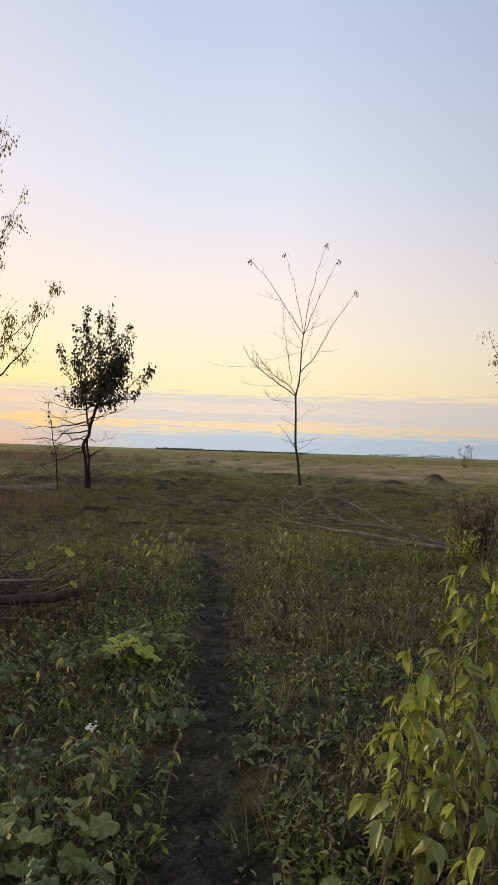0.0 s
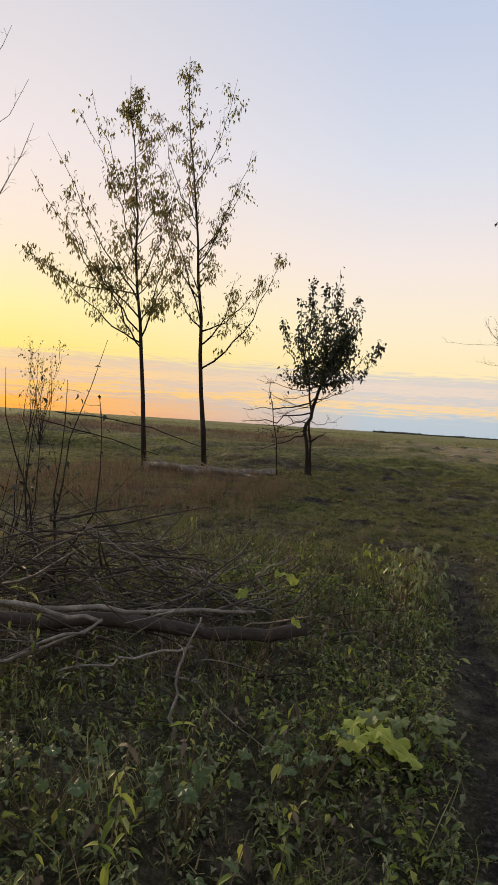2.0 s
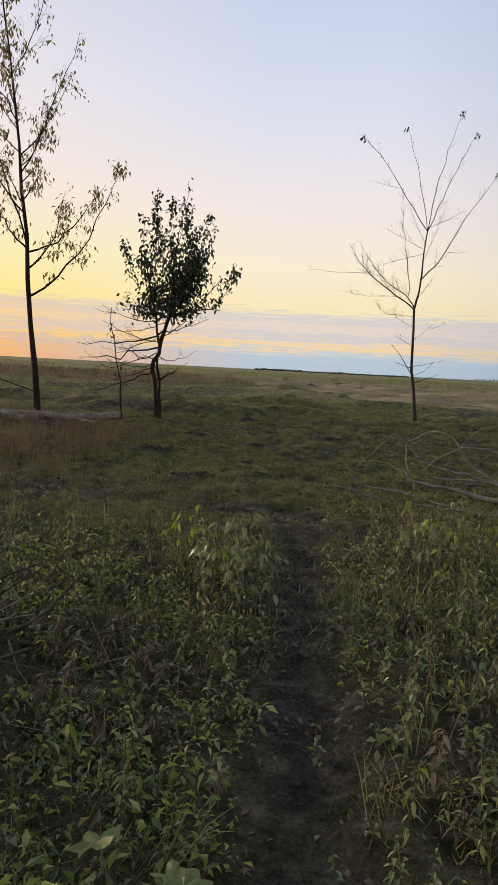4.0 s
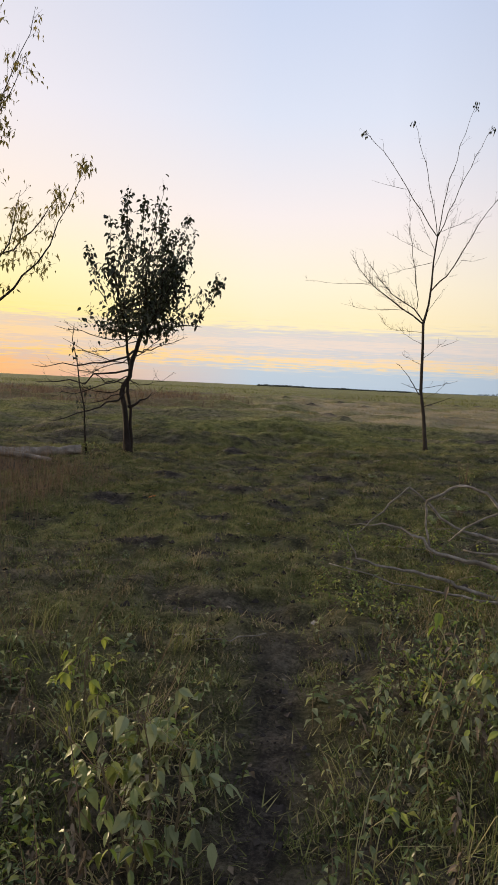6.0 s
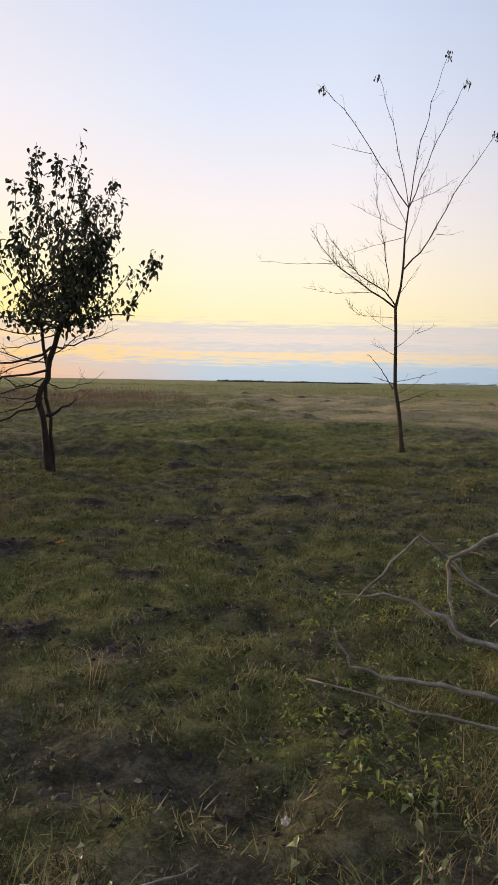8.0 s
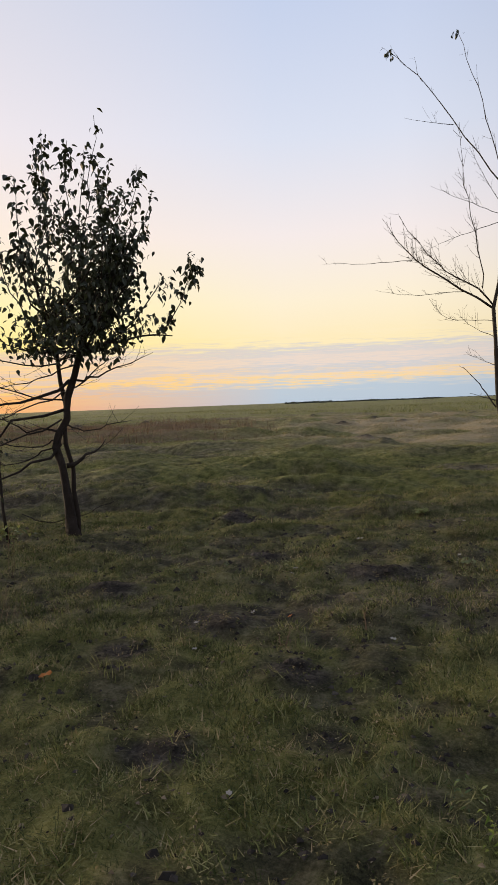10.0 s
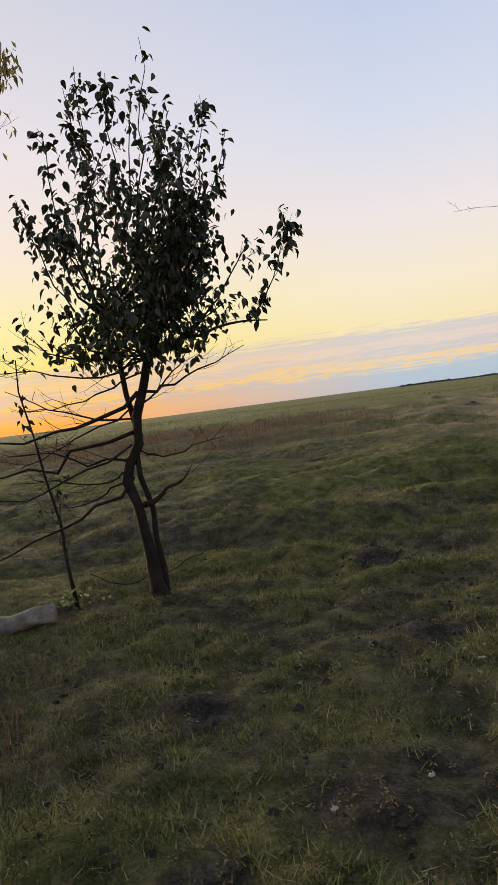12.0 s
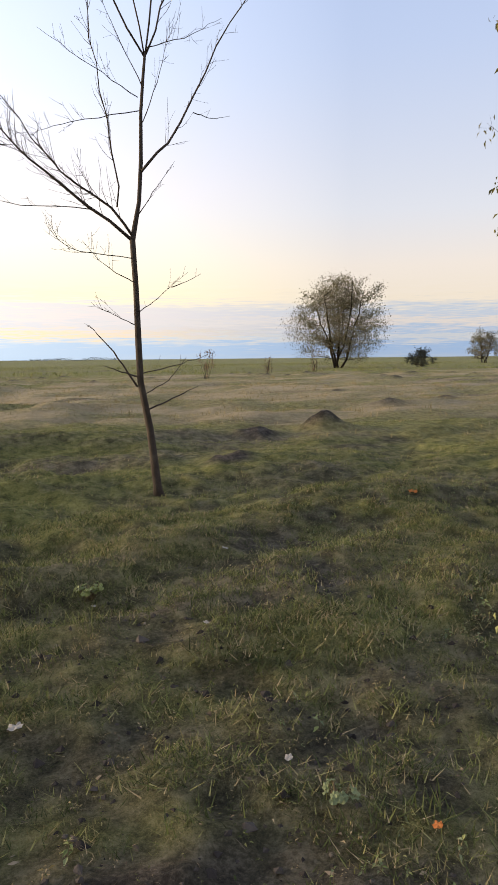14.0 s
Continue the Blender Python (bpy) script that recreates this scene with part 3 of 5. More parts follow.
    for line, r0 in ((((-0.08, 1.1), (-0.3, 1.45), (-0.52, 1.7)), 0.014), (((-0.08, 1.2), (-0.25, 1.25), (-0.44, 1.31)), 0.011), (((-0.05, 1.22), (0.3, 1.3), (0.64, 1.41)), 0.007), (((-0.02, 0.85), (0.3, 0.97), (0.6, 1.09)), 0.013), (((-0.05, 1.0), (0.25, 1.15), (0.45, 1.38)), 0.007)):
        grow(line, r0, 0.004, 1, 0.15, 0.15, "dead_branch")
    s = Shape()
    for p in tips:
        for _ in range(11):
            v, t = small_leaf(rnd.uniform(0.05, 0.1), 0.035)
            s.add(turned(v, -1.3 + rnd.gauss(0, 0.3), rnd.uniform(0, 6.28)) + p + np.array((rnd.gauss(0, 0.03), rnd.gauss(0, 0.03), rnd.uniform(-0.1, 0.05))), t)
    v, t, _ = s.arrays()
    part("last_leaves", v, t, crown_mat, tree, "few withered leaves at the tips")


def apple_tree():
    rnd = random.Random(5)
    x, y = -4.42, 15.65
    tree = thing("apple_tree", (x, y, z_at(x, y)), "small dark apple tree with dense leaves and dead low branches", "tree")
    u, vdir = np.array((0.84, 0.54, 0)), np.array((-0.54, 0.84, 0))
    P = lambda a_, z_, b_=0.0: u * a_ + vdir * b_ + np.array((0, 0, z_))
    part("trunk", *tube([P(0.03, -0.08), P(0.0, 0.08), P(-0.01, 0.3, 0.02), P(-0.05, 0.5, -0.02), P(-0.06, 0.72), P(-0.12, 0.92), P(-0.09, 1.04, 0.03), P(0.0, 1.2), P(0.02, 1.42, -0.02), P(0.09, 1.62), P(0.13, 1.76, 0.02), P(0.2, 1.94), P(0.22, 2.3), P(0.2, 2.7), P(0.25, 3.1)],
                         [0.09, 0.056, 0.044, 0.04, 0.037, 0.046, 0.038, 0.035, 0.034, 0.03, 0.036, 0.033, 0.025, 0.019, 0.01], 9, 0.3, rnd), bark_mat, tree, smooth_shade=True)
    part("second_stem", *tube([P(0.06, -0.05, 0.05), P(0.07, 0.2, 0.06), P(0.04, 0.45, 0.05), P(0.05, 0.68, 0.06), P(-0.02, 0.95, 0.05), P(-0.02, 1.2, 0.03)], [0.036, 0.028, 0.025, 0.024, 0.024, 0.018], 7, 0.2, rnd), bark_mat, tree, smooth_shade=True)
    part("second_stem", *tube([P(0.0, 1.35, 0.02), P(-0.04, 1.6, 0.06), P(-0.06, 1.9, 0.08), P(-0.2, 2.4, 0.1), P(-0.3, 3.0, 0.1)], [0.024, 0.022, 0.02, 0.015, 0.008], 6, 0.1, rnd), bark_mat, tree, smooth_shade=True)
    lines = []
    for i in range(40):
        f = rnd.random()
        b = rnd.uniform(0, 6.283)
        reach = (1.12 - 0.6 * f ** 1.3) * rnd.uniform(0.6, 1.0)
        z1 = 2.0 + 1.55 * f + rnd.uniform(-0.12, 0.15)
        start = P(0.19 + 0.04 * f, 1.85 + 0.55 * f * rnd.random()) if i % 3 else P(-0.08 - 0.1 * f, 1.9 + 0.5 * f, 0.08)
        lines += limb(tree, arc(start, P(0.14 + 0.12 * f + reach * math.cos(b), z1, reach * 0.85 * math.sin(b)), 0.15, 0.1, rnd, 7), 0.014, 0.004, bark_mat, rnd, 6, 0.34, 45, "branch", 4, 1)
    shoots = []
    for a0, z0, a1, z1, b in ((0.2, 2.8, 0.42, 4.3, 0.0), (-0.1, 2.6, -0.1, 4.15, 0.1), (0.4, 2.5, 0.82, 3.8, -0.1), (0.5, 2.3, 1.02, 3.6, 0.1), (-0.2, 2.4, -0.4, 3.6, -0.1), (-0.35, 2.3, -0.68, 3.2, 0.2), (0.1, 2.7, 0.12, 3.95, -0.2), (0.3, 2.6, 0.6, 3.95, 0.2), (-0.15, 2.5, -0.2, 3.9, -0.1)):
        shoots += limb(tree, arc(P(a0, z0, b), P(a1, z1, b), 0.06, 0.04, rnd, 8), 0.009, 0.003, bark_mat, rnd, 7, 0.2, 50, "shoot", 4, 0)
    side = limb(tree, arc(P(0.19, 1.9), P(1.15, 2.05), 0.1, -0.05, rnd, 9), 0.02, 0.005, bark_mat, rnd, 4, 0.4, 40)
    hang = limb(tree, arc(P(0.95, 2.05), P(1.4, 2.85), 0.05, 0.15, rnd, 8), 0.008, 0.003, bark_mat, rnd, 8, 0.25, 40)
    s = Shape()
    leaves_on(s, lines, 3700, 0.07, rnd, 0.5, 0.1, 0.08, 0.6, True)
    leaves_on(s, shoots, 760, 0.074, rnd, 0.45, 0.05, 0.045, 0.6, True)
    for tip in [q for q in shoots if len(q) == 8]:
        leaves_on(s, [tip], 9, 0.08, rnd, 0.4, 0.75, 0.03, 0.6, True)
    leaves_on(s, hang, 110, 0.075, rnd, 0.7, 0.2, 0.04, 0.6, True)
    leaves_on(s, side[2:], 50, 0.08, rnd, 0.8, 0.2, 0.04, 0.6, True)
    v, t, _ = s.arrays()
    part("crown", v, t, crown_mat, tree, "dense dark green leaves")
    for a0, z0, a1, z1, b, r0, tw in ((0.05, 1.6, -1.5, 1.3, -0.2, 0.02, 7), (-0.02, 1.3, -1.4, 1.05, 0.3, 0.018, 6), (-0.07, 0.95, -1.3, 0.5, -0.3, 0.017, 6), (0.15, 1.85, -1.15, 1.92, 0.2, 0.012, 6), (-0.05, 1.1, -0.9, 1.25, -0.6, 0.014, 6),
                                  (0.12, 1.6, 0.95, 1.88, 0.1, 0.014, 5), (0.05, 1.5, 0.5, 2.0, -0.2, 0.009, 4), (-0.02, 0.72, 0.4, 0.97, 0.1, 0.028, 3), (-0.02, 1.15, 0.75, 1.15, 0.5, 0.01, 5), (-0.05, 1.05, -0.75, 0.75, 0.5, 0.012, 6), (0.0, 1.4, -1.0, 1.75, 0.4, 0.01, 5), (-0.05, 1.2, -1.2, 0.85, 0.0, 0.011, 9), (-0.08, 1.0, -1.05, 1.0, 0.4, 0.009, 9), (0.0, 1.5, -0.85, 1.15, -0.4, 0.009, 8), (0.1, 1.75, -0.8, 1.55, 0.1, 0.008, 8)):
        limb(tree, arc(P(a0, z0), P(a1, z1, b), 0.2, 0.06, rnd, 9, 0.02), r0, 0.003, bark_mat, rnd, tw, 0.42, 20, "dead_branch", 5, 1)


def thin_tree(x, y, height, lean, seed, main, crown, leaf_count, first, label, leaf=0.1, width=1.0, base_r=0.058, name="young_maple_tree", across=(0.93, 0.37)):
    """A tall thin tree with steep branches and loose hanging leaves. main: height of the start, reach across and height of the tip of its chief branches."""
    rnd = random.Random(seed)
    tree = thing(name, (x, y, z_at(x, y)), label, "tree", "young maple trees")
    pts = trunk_line(height, lean, rnd, 0.04)
    part("trunk", *tube(pts, base_r * (1 - np.linspace(0, 1, 12) ** 0.7) + 0.005, 8, 0.08, rnd), bark_mat, tree, smooth_shade=True)
    lines = [pts[-3:]] * 5
    for z0, reach, z1 in main:
        p = along(pts, z0 / height)
        d = rnd.uniform(-0.5, 0.5)
        end = np.array((across[0] * reach - across[1] * d, across[1] * reach + across[0] * d, z1))
        lines += limb(tree, arc(p, end, 0.08, 0.1, rnd, 10), 0.026 * (1.1 - z0 / height), 0.003, bark_mat, rnd, 13, 0.5, 45, "branch", 5, 2)
    for i in range(crown):
        f = first + (0.96 - first) * (i + rnd.random()) / crown
        L = width * (1.75 * (1 - f) ** 0.6 + 0.18) * rnd.uniform(0.6, 1.1)
        lines += limb(tree, wander(along(pts, f), rnd.uniform(0, 360), rnd.uniform(28, 52), L, rnd, 28, 0.07, 8), 0.022 * (1.1 - f), 0.003, bark_mat, rnd, 7, 0.4 * width, 45, "branch", 5, 1)
    s = Shape()
    for _ in range(leaf_count // 4):
        q = rnd.choice(lines)
        p = along(q, rnd.uniform(0.4, 1.0))
        for _ in range(rnd.randint(2, 6)):
            L = leaf * rnd.uniform(0.6, 1.3)
            v, t = small_leaf(L, L * 0.34)
            s.add(turned(v, -1.1 + rnd.gauss(0, 0.4), rnd.uniform(0, 6.283), rnd.gauss(0, 0.3)) + p + np.array((rnd.gauss(0, 0.07), rnd.gauss(0, 0.07), rnd.gauss(-0.02, 0.06))), t)
    v, t, _ = s.arrays()
    part("crown", v, t, thin_crown_mat, tree, "sparse yellow-green hanging leaves")


bare_tree()
apple_tree()
thin_tree(-6.6, 15.3, 8.8, (-0.95, 0.05), 3, ((2.1, 1.35, 4.7), (2.9, 1.1, 4.2), (2.95, -1.1, 4.1), (3.0, -1.5, 6.6), (4.3, 0.6, 6.6), (5.2, -1.5, 7.6), (6.0, 0.2, 8.0), (2.6, 0.4, 4.0), (3.6, -1.2, 5.4), (4.6, 0.5, 5.9)), 18, 2500, 0.4, "tall thin tree with sparse hanging leaves beside fallen logs", 0.1, 0.7)
thin_tree(-7.5, 14.3, 8.0, (-0.85, 0.0), 8, ((2.5, -2.2, 4.0), (2.6, 0.35, 5.2), (2.7, -2.6, 5.8), (3.0, -1.8, 5.0), (3.6, 0.4, 5.8), (3.5, -2.6, 4.2), (4.2, -1.7, 7.0), (4.6, 0.1, 6.3), (2.4, -1.3, 4.6), (2.9, 0.6, 4.6), (3.3, -2.2, 6.4), (5.0, -1.4, 7.3)), 18, 3900, 0.42, "tall thin tree with loose yellow-green leaves beside fallen logs", 0.11, 0.8, 0.054)
thin_tree(7.25, 21.3, 8.2, (0.1, 0.1), 15, ((2.6, -1.6, 4.6), (3.2, -1.5, 6.0), (3.4, 1.5, 6.0), (4.4, -1.2, 7.6)), 15, 2400, 0.36, "thin tree with sparse leaves at the meadow edge", 0.1, 0.85)
thin_tree(-9.7, 9.3, 8.0, (0.2, 0.1), 21, ((2.6, 2.3, 5.6), (3.4, 2.2, 6.6), (3.0, 2.0, 4.8), (4.2, 1.9, 7.4), (3.0, -1.6, 5.5)), 8, 50, 0.4, "nearly leafless thin tree over the brush pile", 0.08, 0.9, across=(0.77, 0.64))


# ---- shrubs and far trees ----
def twig_shrub(x, y, height, stems, seed, name, label, leaf_count=0, mat=None, leaf_mat_=None, spread=0.35, leaf=0.05, twigs=6):
    rnd = random.Random(seed)
    bush = thing(name, (x, y, z_at(x, y)), label, "shrub")
    lines = []
    for _ in range(stems):
        h = height * rnd.uniform(0.55, 1.05)
        b, o = rnd.uniform(0, 6.283), rnd.uniform(0.2, 1.0) * spread * h
        base = np.array((rnd.gauss(0, 0.06) * height, rnd.gauss(0, 0.06) * height, -0.04))
        lines += limb(bush, arc(base, base + np.array((o * math.cos(b), o * math.sin(b), h)), 0.1, 0.05, rnd, 7), 0.006 + 0.003 * height, 0.002, mat or dark_wood_mat, rnd, twigs, 0.28 * height, 50, "stem", 4, 1)
    if leaf_count:
        s = Shape()
        leaves_on(s, lines, leaf_count, leaf, rnd, 0.6, 0.2, 0.03)
        v, t, _ = s.arrays()
        part("leaves", v, t, leaf_mat_ or litter_mat, bush)
    return bush


twig_shrub(2.35, 8.9, 0.85, 26, 31, "dry_shrub", "dark dry shrub with withered brown leaves by fallen branches", 1300, None, litter_mat, 0.5)
twig_shrub(2.0, 8.3, 0.5, 14, 32, "dry_shrub", "low dry shrub with yellowing leaves by fallen branches", 500, None, yellow_leaf_mat, 0.5)
twig_shrub(-13.4, 18.6, 3.3, 11, 33, "twiggy_shrub", "tall twiggy shrub with few withered leaves on the meadow", 340, bark_mat, thin_crown_mat, 0.22, 0.09, 9)
twig_shrub(-3.7, 5.9, 2.1, 5, 34, "sapling_clump", "thin leafless saplings rising from the brush pile", 40, bark_mat, crown_mat, 0.3, 0.06, 2)
twig_shrub(-4.6, 6.4, 1.7, 5, 35, "sapling_clump", "thin dark saplings rising behind the brush pile", 26, bark_mat, crown_mat, 0.3, 0.08, 3)


def crooked_sapling(x, y):
    rnd = random.Random(36)
    ob = thing("thin_sapling", (x, y, z_at(x, y)), "single thin crooked sapling with green leaves at its foot", "sapling")
    stem = np.array([(0, 0, -0.04), (-0.05, 0, 0.35), (-0.06, 0, 0.7), (-0.16, 0.02, 1.05), (-0.2, 0, 1.4), (-0.3, 0.02, 1.75), (-0.27, 0, 2.0)])
    lines = limb(ob, stem, 0.016, 0.004, bark_mat, rnd, 11, 0.4, 40, "stem", 6, 1, 0.2)
    s = Shape()
    leaves_on(s, lines[1:], 26, 0.06, rnd, 0.7, 0.4, 0.02)
    leaves_on(s, [stem[4:6]], 14, 0.07, rnd, 0.8, 0.0, 0.04)
    v, t, _ = s.arrays()
    part("leaves", v, t, crown_mat, ob)
    s = Shape()
    for _ in range(60):
        v, t = small_leaf(rnd.uniform(0.05, 0.09), 0.04)
        s.add(turned(v, rnd.uniform(-0.5, 0.8), rnd.uniform(0, 6.283)) + np.array((rnd.gauss(0, 0.1), rnd.gauss(0, 0.1), rnd.uniform(0.0, 0.16))), t)
    v, t, _ = s.arrays()
    part("foot_leaves", v, t, leaf_mat, ob, "fresh green leaves round the foot")


crooked_sapling(-4.97, 15.35)
twig_shrub(12.7, 52, 1.9, 8, 37, "far_shrub", "small twiggy shrub standing in the straw-coloured meadow", 160, bark_mat, weed_mat, 0.35, 0.12, 6)
twig_shrub(20.5, 60, 1.5, 7, 38, "far_shrub", "small twiggy shrub standing in the far meadow", 120, bark_mat, weed_mat, 0.35, 0.12, 6)
twig_shrub(25.5, 62, 2.0, 7, 39, "far_shrub", "small twiggy shrub standing in the far meadow", 120, bark_mat, weed_mat, 0.3, 0.12, 6)


def round_tree(x, y, height, width, seed, name, label, leaf_count, leaf, mat):
    """A broad tree seen far off: several stems, many limbs and a loose crown."""
    rnd = random.Random(seed)
    tree = thing(name, (x, y, z_at(x, y)), label, "tree")
    lines = []
    for i in range(7):
        b = i * 0.9 + rnd.uniform(0, 0.5)
        r = width * 0.26 * rnd.uniform(0.3, 1.0)
        stem = arc((rnd.gauss(0, 0.2), rnd.gauss(0, 0.2), -0.1), (r * math.cos(b), r * math.sin(b), height * rnd.uniform(0.65, 0.92)), 0.1, 0.02, rnd, 8)
        part("stem", *tube(stem, np.linspace(0.012 * height, 0.003 * height, 8), 6, 0.1, rnd), bark_mat, tree, smooth_shade=True)
        for _ in range(9):
            f = rnd.uniform(0.15, 1.0)
            p = along(stem, f)
            b2, L = rnd.uniform(0, 6.283), width * 0.27 * rnd.uniform(0.5, 1.1) * (1.15 - 0.5 * f)
            lines += limb(tree, arc(p, p + np.array((L * math.cos(b2), L * math.sin(b2), L * rnd.uniform(0.0, 0.9))), 0.15, 0.05, rnd, 6), 0.04, 0.01, bark_mat, rnd, 4, width * 0.12, 30, "branch", 4, 1)
    s = Shape()
    leaves_on(s, lines, leaf_count // 2, leaf, rnd, 0.4, 0.25, width * 0.022, 0.45)
    for _ in range(leaf_count // 70):
        b, e, r = rnd.uniform(0, 6.283), math.asin(rnd.uniform(-0.75, 1.0)), rnd.uniform(0.6, 0.95)
        k_ = 0.5 * width * r * math.cos(e) * (1 - 0.5 * max(0.0, math.sin(e)))
        c_ = np.array((k_ * math.cos(b), k_ * math.sin(b), height * (0.46 + 0.5 * r * math.sin(e))))
        for _ in range(40):
            L = leaf * rnd.uniform(0.6, 1.2)
            v, t = small_leaf(L, L * 0.4)
            s.add(turned(v, rnd.gauss(-0.3, 0.7), rnd.uniform(0, 6.283)) + c_ + np.array([rnd.gauss(0, width * 0.035) for _ in range(3)]), t)
    v, t, _ = s.arrays()
    part("crown", v, t, mat, tree, "loose grey-green crown with gaps")


round_tree(38.9, 81.5, 10.8, 12.0, 41, "willow_tree", "broad round willow standing alone on the far meadow", 34000, 0.19, far_tree_mat)
round_tree(46.5, 76.5, 2.2, 3.6, 42, "round_bush", "low dark rounded bush beside the far willow", 1500, 0.2, far_wood_mat)
round_tree(79, 103, 5.6, 7.0, 43, "far_tree", "small round tree far across the meadow", 3000, 0.3, far_tree_mat)


def far_woods():
    """A low dark line of woods on the skyline, of many small clumps."""
    r = np.random.default_rng(9)
    s = Shape()
    for a0, a1, d, h, count in ((10.5, -1.5, 620, 2.0, 1500), (-6.5, -13, 900, 4.5, 400), (-1.5, -6.5, 1000, 1.8, 150)):
        for _ in range(count):
            a_ = radians(r.uniform(a1, a0))
            dd = d * r.uniform(0.97, 1.05)
            x_, y_ = -math.sin(a_) * dd, math.cos(a_) * dd
            top = h * (0.7 + 0.5 * float(lattice(np.array([x_ * 0.05]), np.array([0.5]), 51)[0])) * r.uniform(0.5, 1.1)
            v, t = small_leaf(1.2 * r.uniform(0.4, 1.4), 1.6)
            s.add(turned(v, r.uniform(0, 1.5), r.uniform(0, 6.28), r.uniform(-0.6, 0.6)) + np.array((x_, y_, 0.85 + max(0.0, top - 1.5))), t)
    v, t, _ = s.arrays()
    tagged(part("distant_woods", v, t, far_wood_mat), "low dark line of woods on the skyline", "woods", kind="stuff")


far_woods()


# ---- fallen wood ----
def stick(name, pts, r0, r1, mat, label, seed, twigs=0, reach=0.3, category="branch", group="", sides=6):
    """A fallen branch as one thing: its stem and its side twigs."""
    rnd = random.Random(seed)
    thin = {"fallen_branch": 1.15, "pile_branch": 0.8}.get(name, 0.8 if category == "branch" else 0.85)
    pts = np.array(pts, float)
    o = pts[len(pts) // 2].copy()
    ob = thing(name, o, label, category, group)
    f = np.linspace(0, len(pts) - 1, 4 * len(pts))
    fine = np.array([along(pts - o, g / (len(pts) - 1)) for g in f])
    fine[1:-1] = (fine[:-2] + fine[1:-1] + fine[2:]) / 3
    fine += np.array([[rnd.gauss(0, 0.009) for _ in range(3)] for _ in fine])
    part("stem", *tube(fine, np.linspace(r0, r1, len(fine)) * thin, sides, 0.2, rnd), mat, ob, smooth_shade=True)
    for _ in range(twigs):
        g = rnd.uniform(0.15, 0.95)
        d = along(fine, min(1, g + 0.1)) - along(fine, max(0, g - 0.1))
        az = math.degrees(math.atan2(d[1], d[0])) + rnd.choice((-1, 1)) * rnd.uniform(20, 60)
        part("twig", *tube(wander(along(fine, g), az, rnd.uniform(-12, 40), reach * rnd.uniform(0.5, 1.3), rnd, -15, 0.08, 6), np.linspace(0.7 * min(r0, r1), 0.002, 6), 4, 0, rnd), mat, ob, smooth_shade=True)
    return ob


G = lambda x, y, h: (x, y, z_at(x, y) + h)
LYING = "grey weathered fallen branch lying in the meadow grass"
stick("fallen_branch", [G(-0.62, 10.7, 0.27), G(-0.25, 10.6, 0.33), G(0.07, 10.5, 0.16), G(0.35, 10.4, 0.12), G(0.9, 10.1, 0.08), G(2.2, 9.3, 0.04)], 0.003, 0.03, dead_wood_mat, LYING, 61, 6, 0.4, group="fallen branches")
stick("fallen_branch", [G(-0.62, 10.0, 0.36), G(-0.55, 10.0, 0.22), G(-0.3, 10.0, 0.17), G(0.08, 10.0, 0.13), G(0.3, 9.9, 0.05), G(0.6, 9.8, 0.03), G(1.6, 9.5, 0.03)], 0.003, 0.02, dead_wood_mat, LYING, 62, 4, 0.3, group="fallen branches")
stick("fallen_branch", [G(-0.72, 9.9, 0.14), G(0.0, 9.8, 0.06), G(0.45, 9.7, 0.03), G(1.3, 9.4, 0.03)], 0.003, 0.014, dead_wood_mat, LYING, 63, 2, 0.3, group="fallen branches")
stick("fallen_branch", [G(-0.56, 10.6, 0.26), G(-0.36, 10.7, 0.46), G(-0.17, 10.8, 0.62), G(0.0, 10.8, 0.45), G(0.25, 10.8, 0.28), G(0.75, 10.7, 0.2), G(1.8, 10.2, 0.1)], 0.003, 0.016, dead_wood_mat, LYING, 64, 6, 0.4, group="fallen branches")
stick("fallen_branch", [G(0.02, 10.55, 0.12), G(-0.05, 10.6, 0.38), G(-0.06, 10.6, 0.55), G(0.2, 10.6, 0.68), G(0.42, 10.5, 0.62), G(0.55, 10.4, 0.4), G(0.9, 10.2, 0.2)], 0.007, 0.012, dead_wood_mat, "bleached arched branch rising from the fallen branches", 65, 5, 0.35, group="fallen branches")
stick("fallen_branch", [G(0.1, 10.3, 0.3), G(0.4, 10.3, 0.55), G(0.7, 10.2, 0.6), G(1.1, 10.0, 0.4), G(1.6, 9.7, 0.15)], 0.006, 0.012, dead_wood_mat, "bleached arched branch rising from the fallen branches", 66, 6, 0.4, group="fallen branches")
stick("fallen_branch", [G(0.2, 10.3, 0.22), G(0.6, 10.2, 0.28), G(1.2, 9.9, 0.2), G(2.3, 9.5, 0.06)], 0.006, 0.018, dead_wood_mat, LYING, 67, 6, 0.35, group="fallen branches")
stick("fallen_branch", [G(0.75, 8.9, 0.03), G(1.3, 8.8, 0.05), G(2.0, 8.7, 0.03)], 0.006, 0.01, dead_wood_mat, LYING, 68, 3, 0.3, group="fallen branches")
stick("thin_stick", [G(-1.5, 8.8, 0.02), G(-1.25, 8.75, 0.03), G(-1.0, 8.95, 0.03)], 0.006, 0.004, dead_wood_mat, "thin curved grey stick lying on the trail", 69)
stick("thin_stick", [G(-0.35, 11.1, 0.03), G(-0.1, 11.0, 0.02), G(0.1, 11.1, 0.03)], 0.004, 0.003, dead_wood_mat, "thin pale stick lying in short grass", 70)
stick("thin_stick", [G(0.05, 11.9, 0.05), G(0.4, 11.6, 0.04), G(0.9, 11.3, 0.06)], 0.004, 0.003, dead_wood_mat, "thin pale stick lying in short grass", 71, 2)
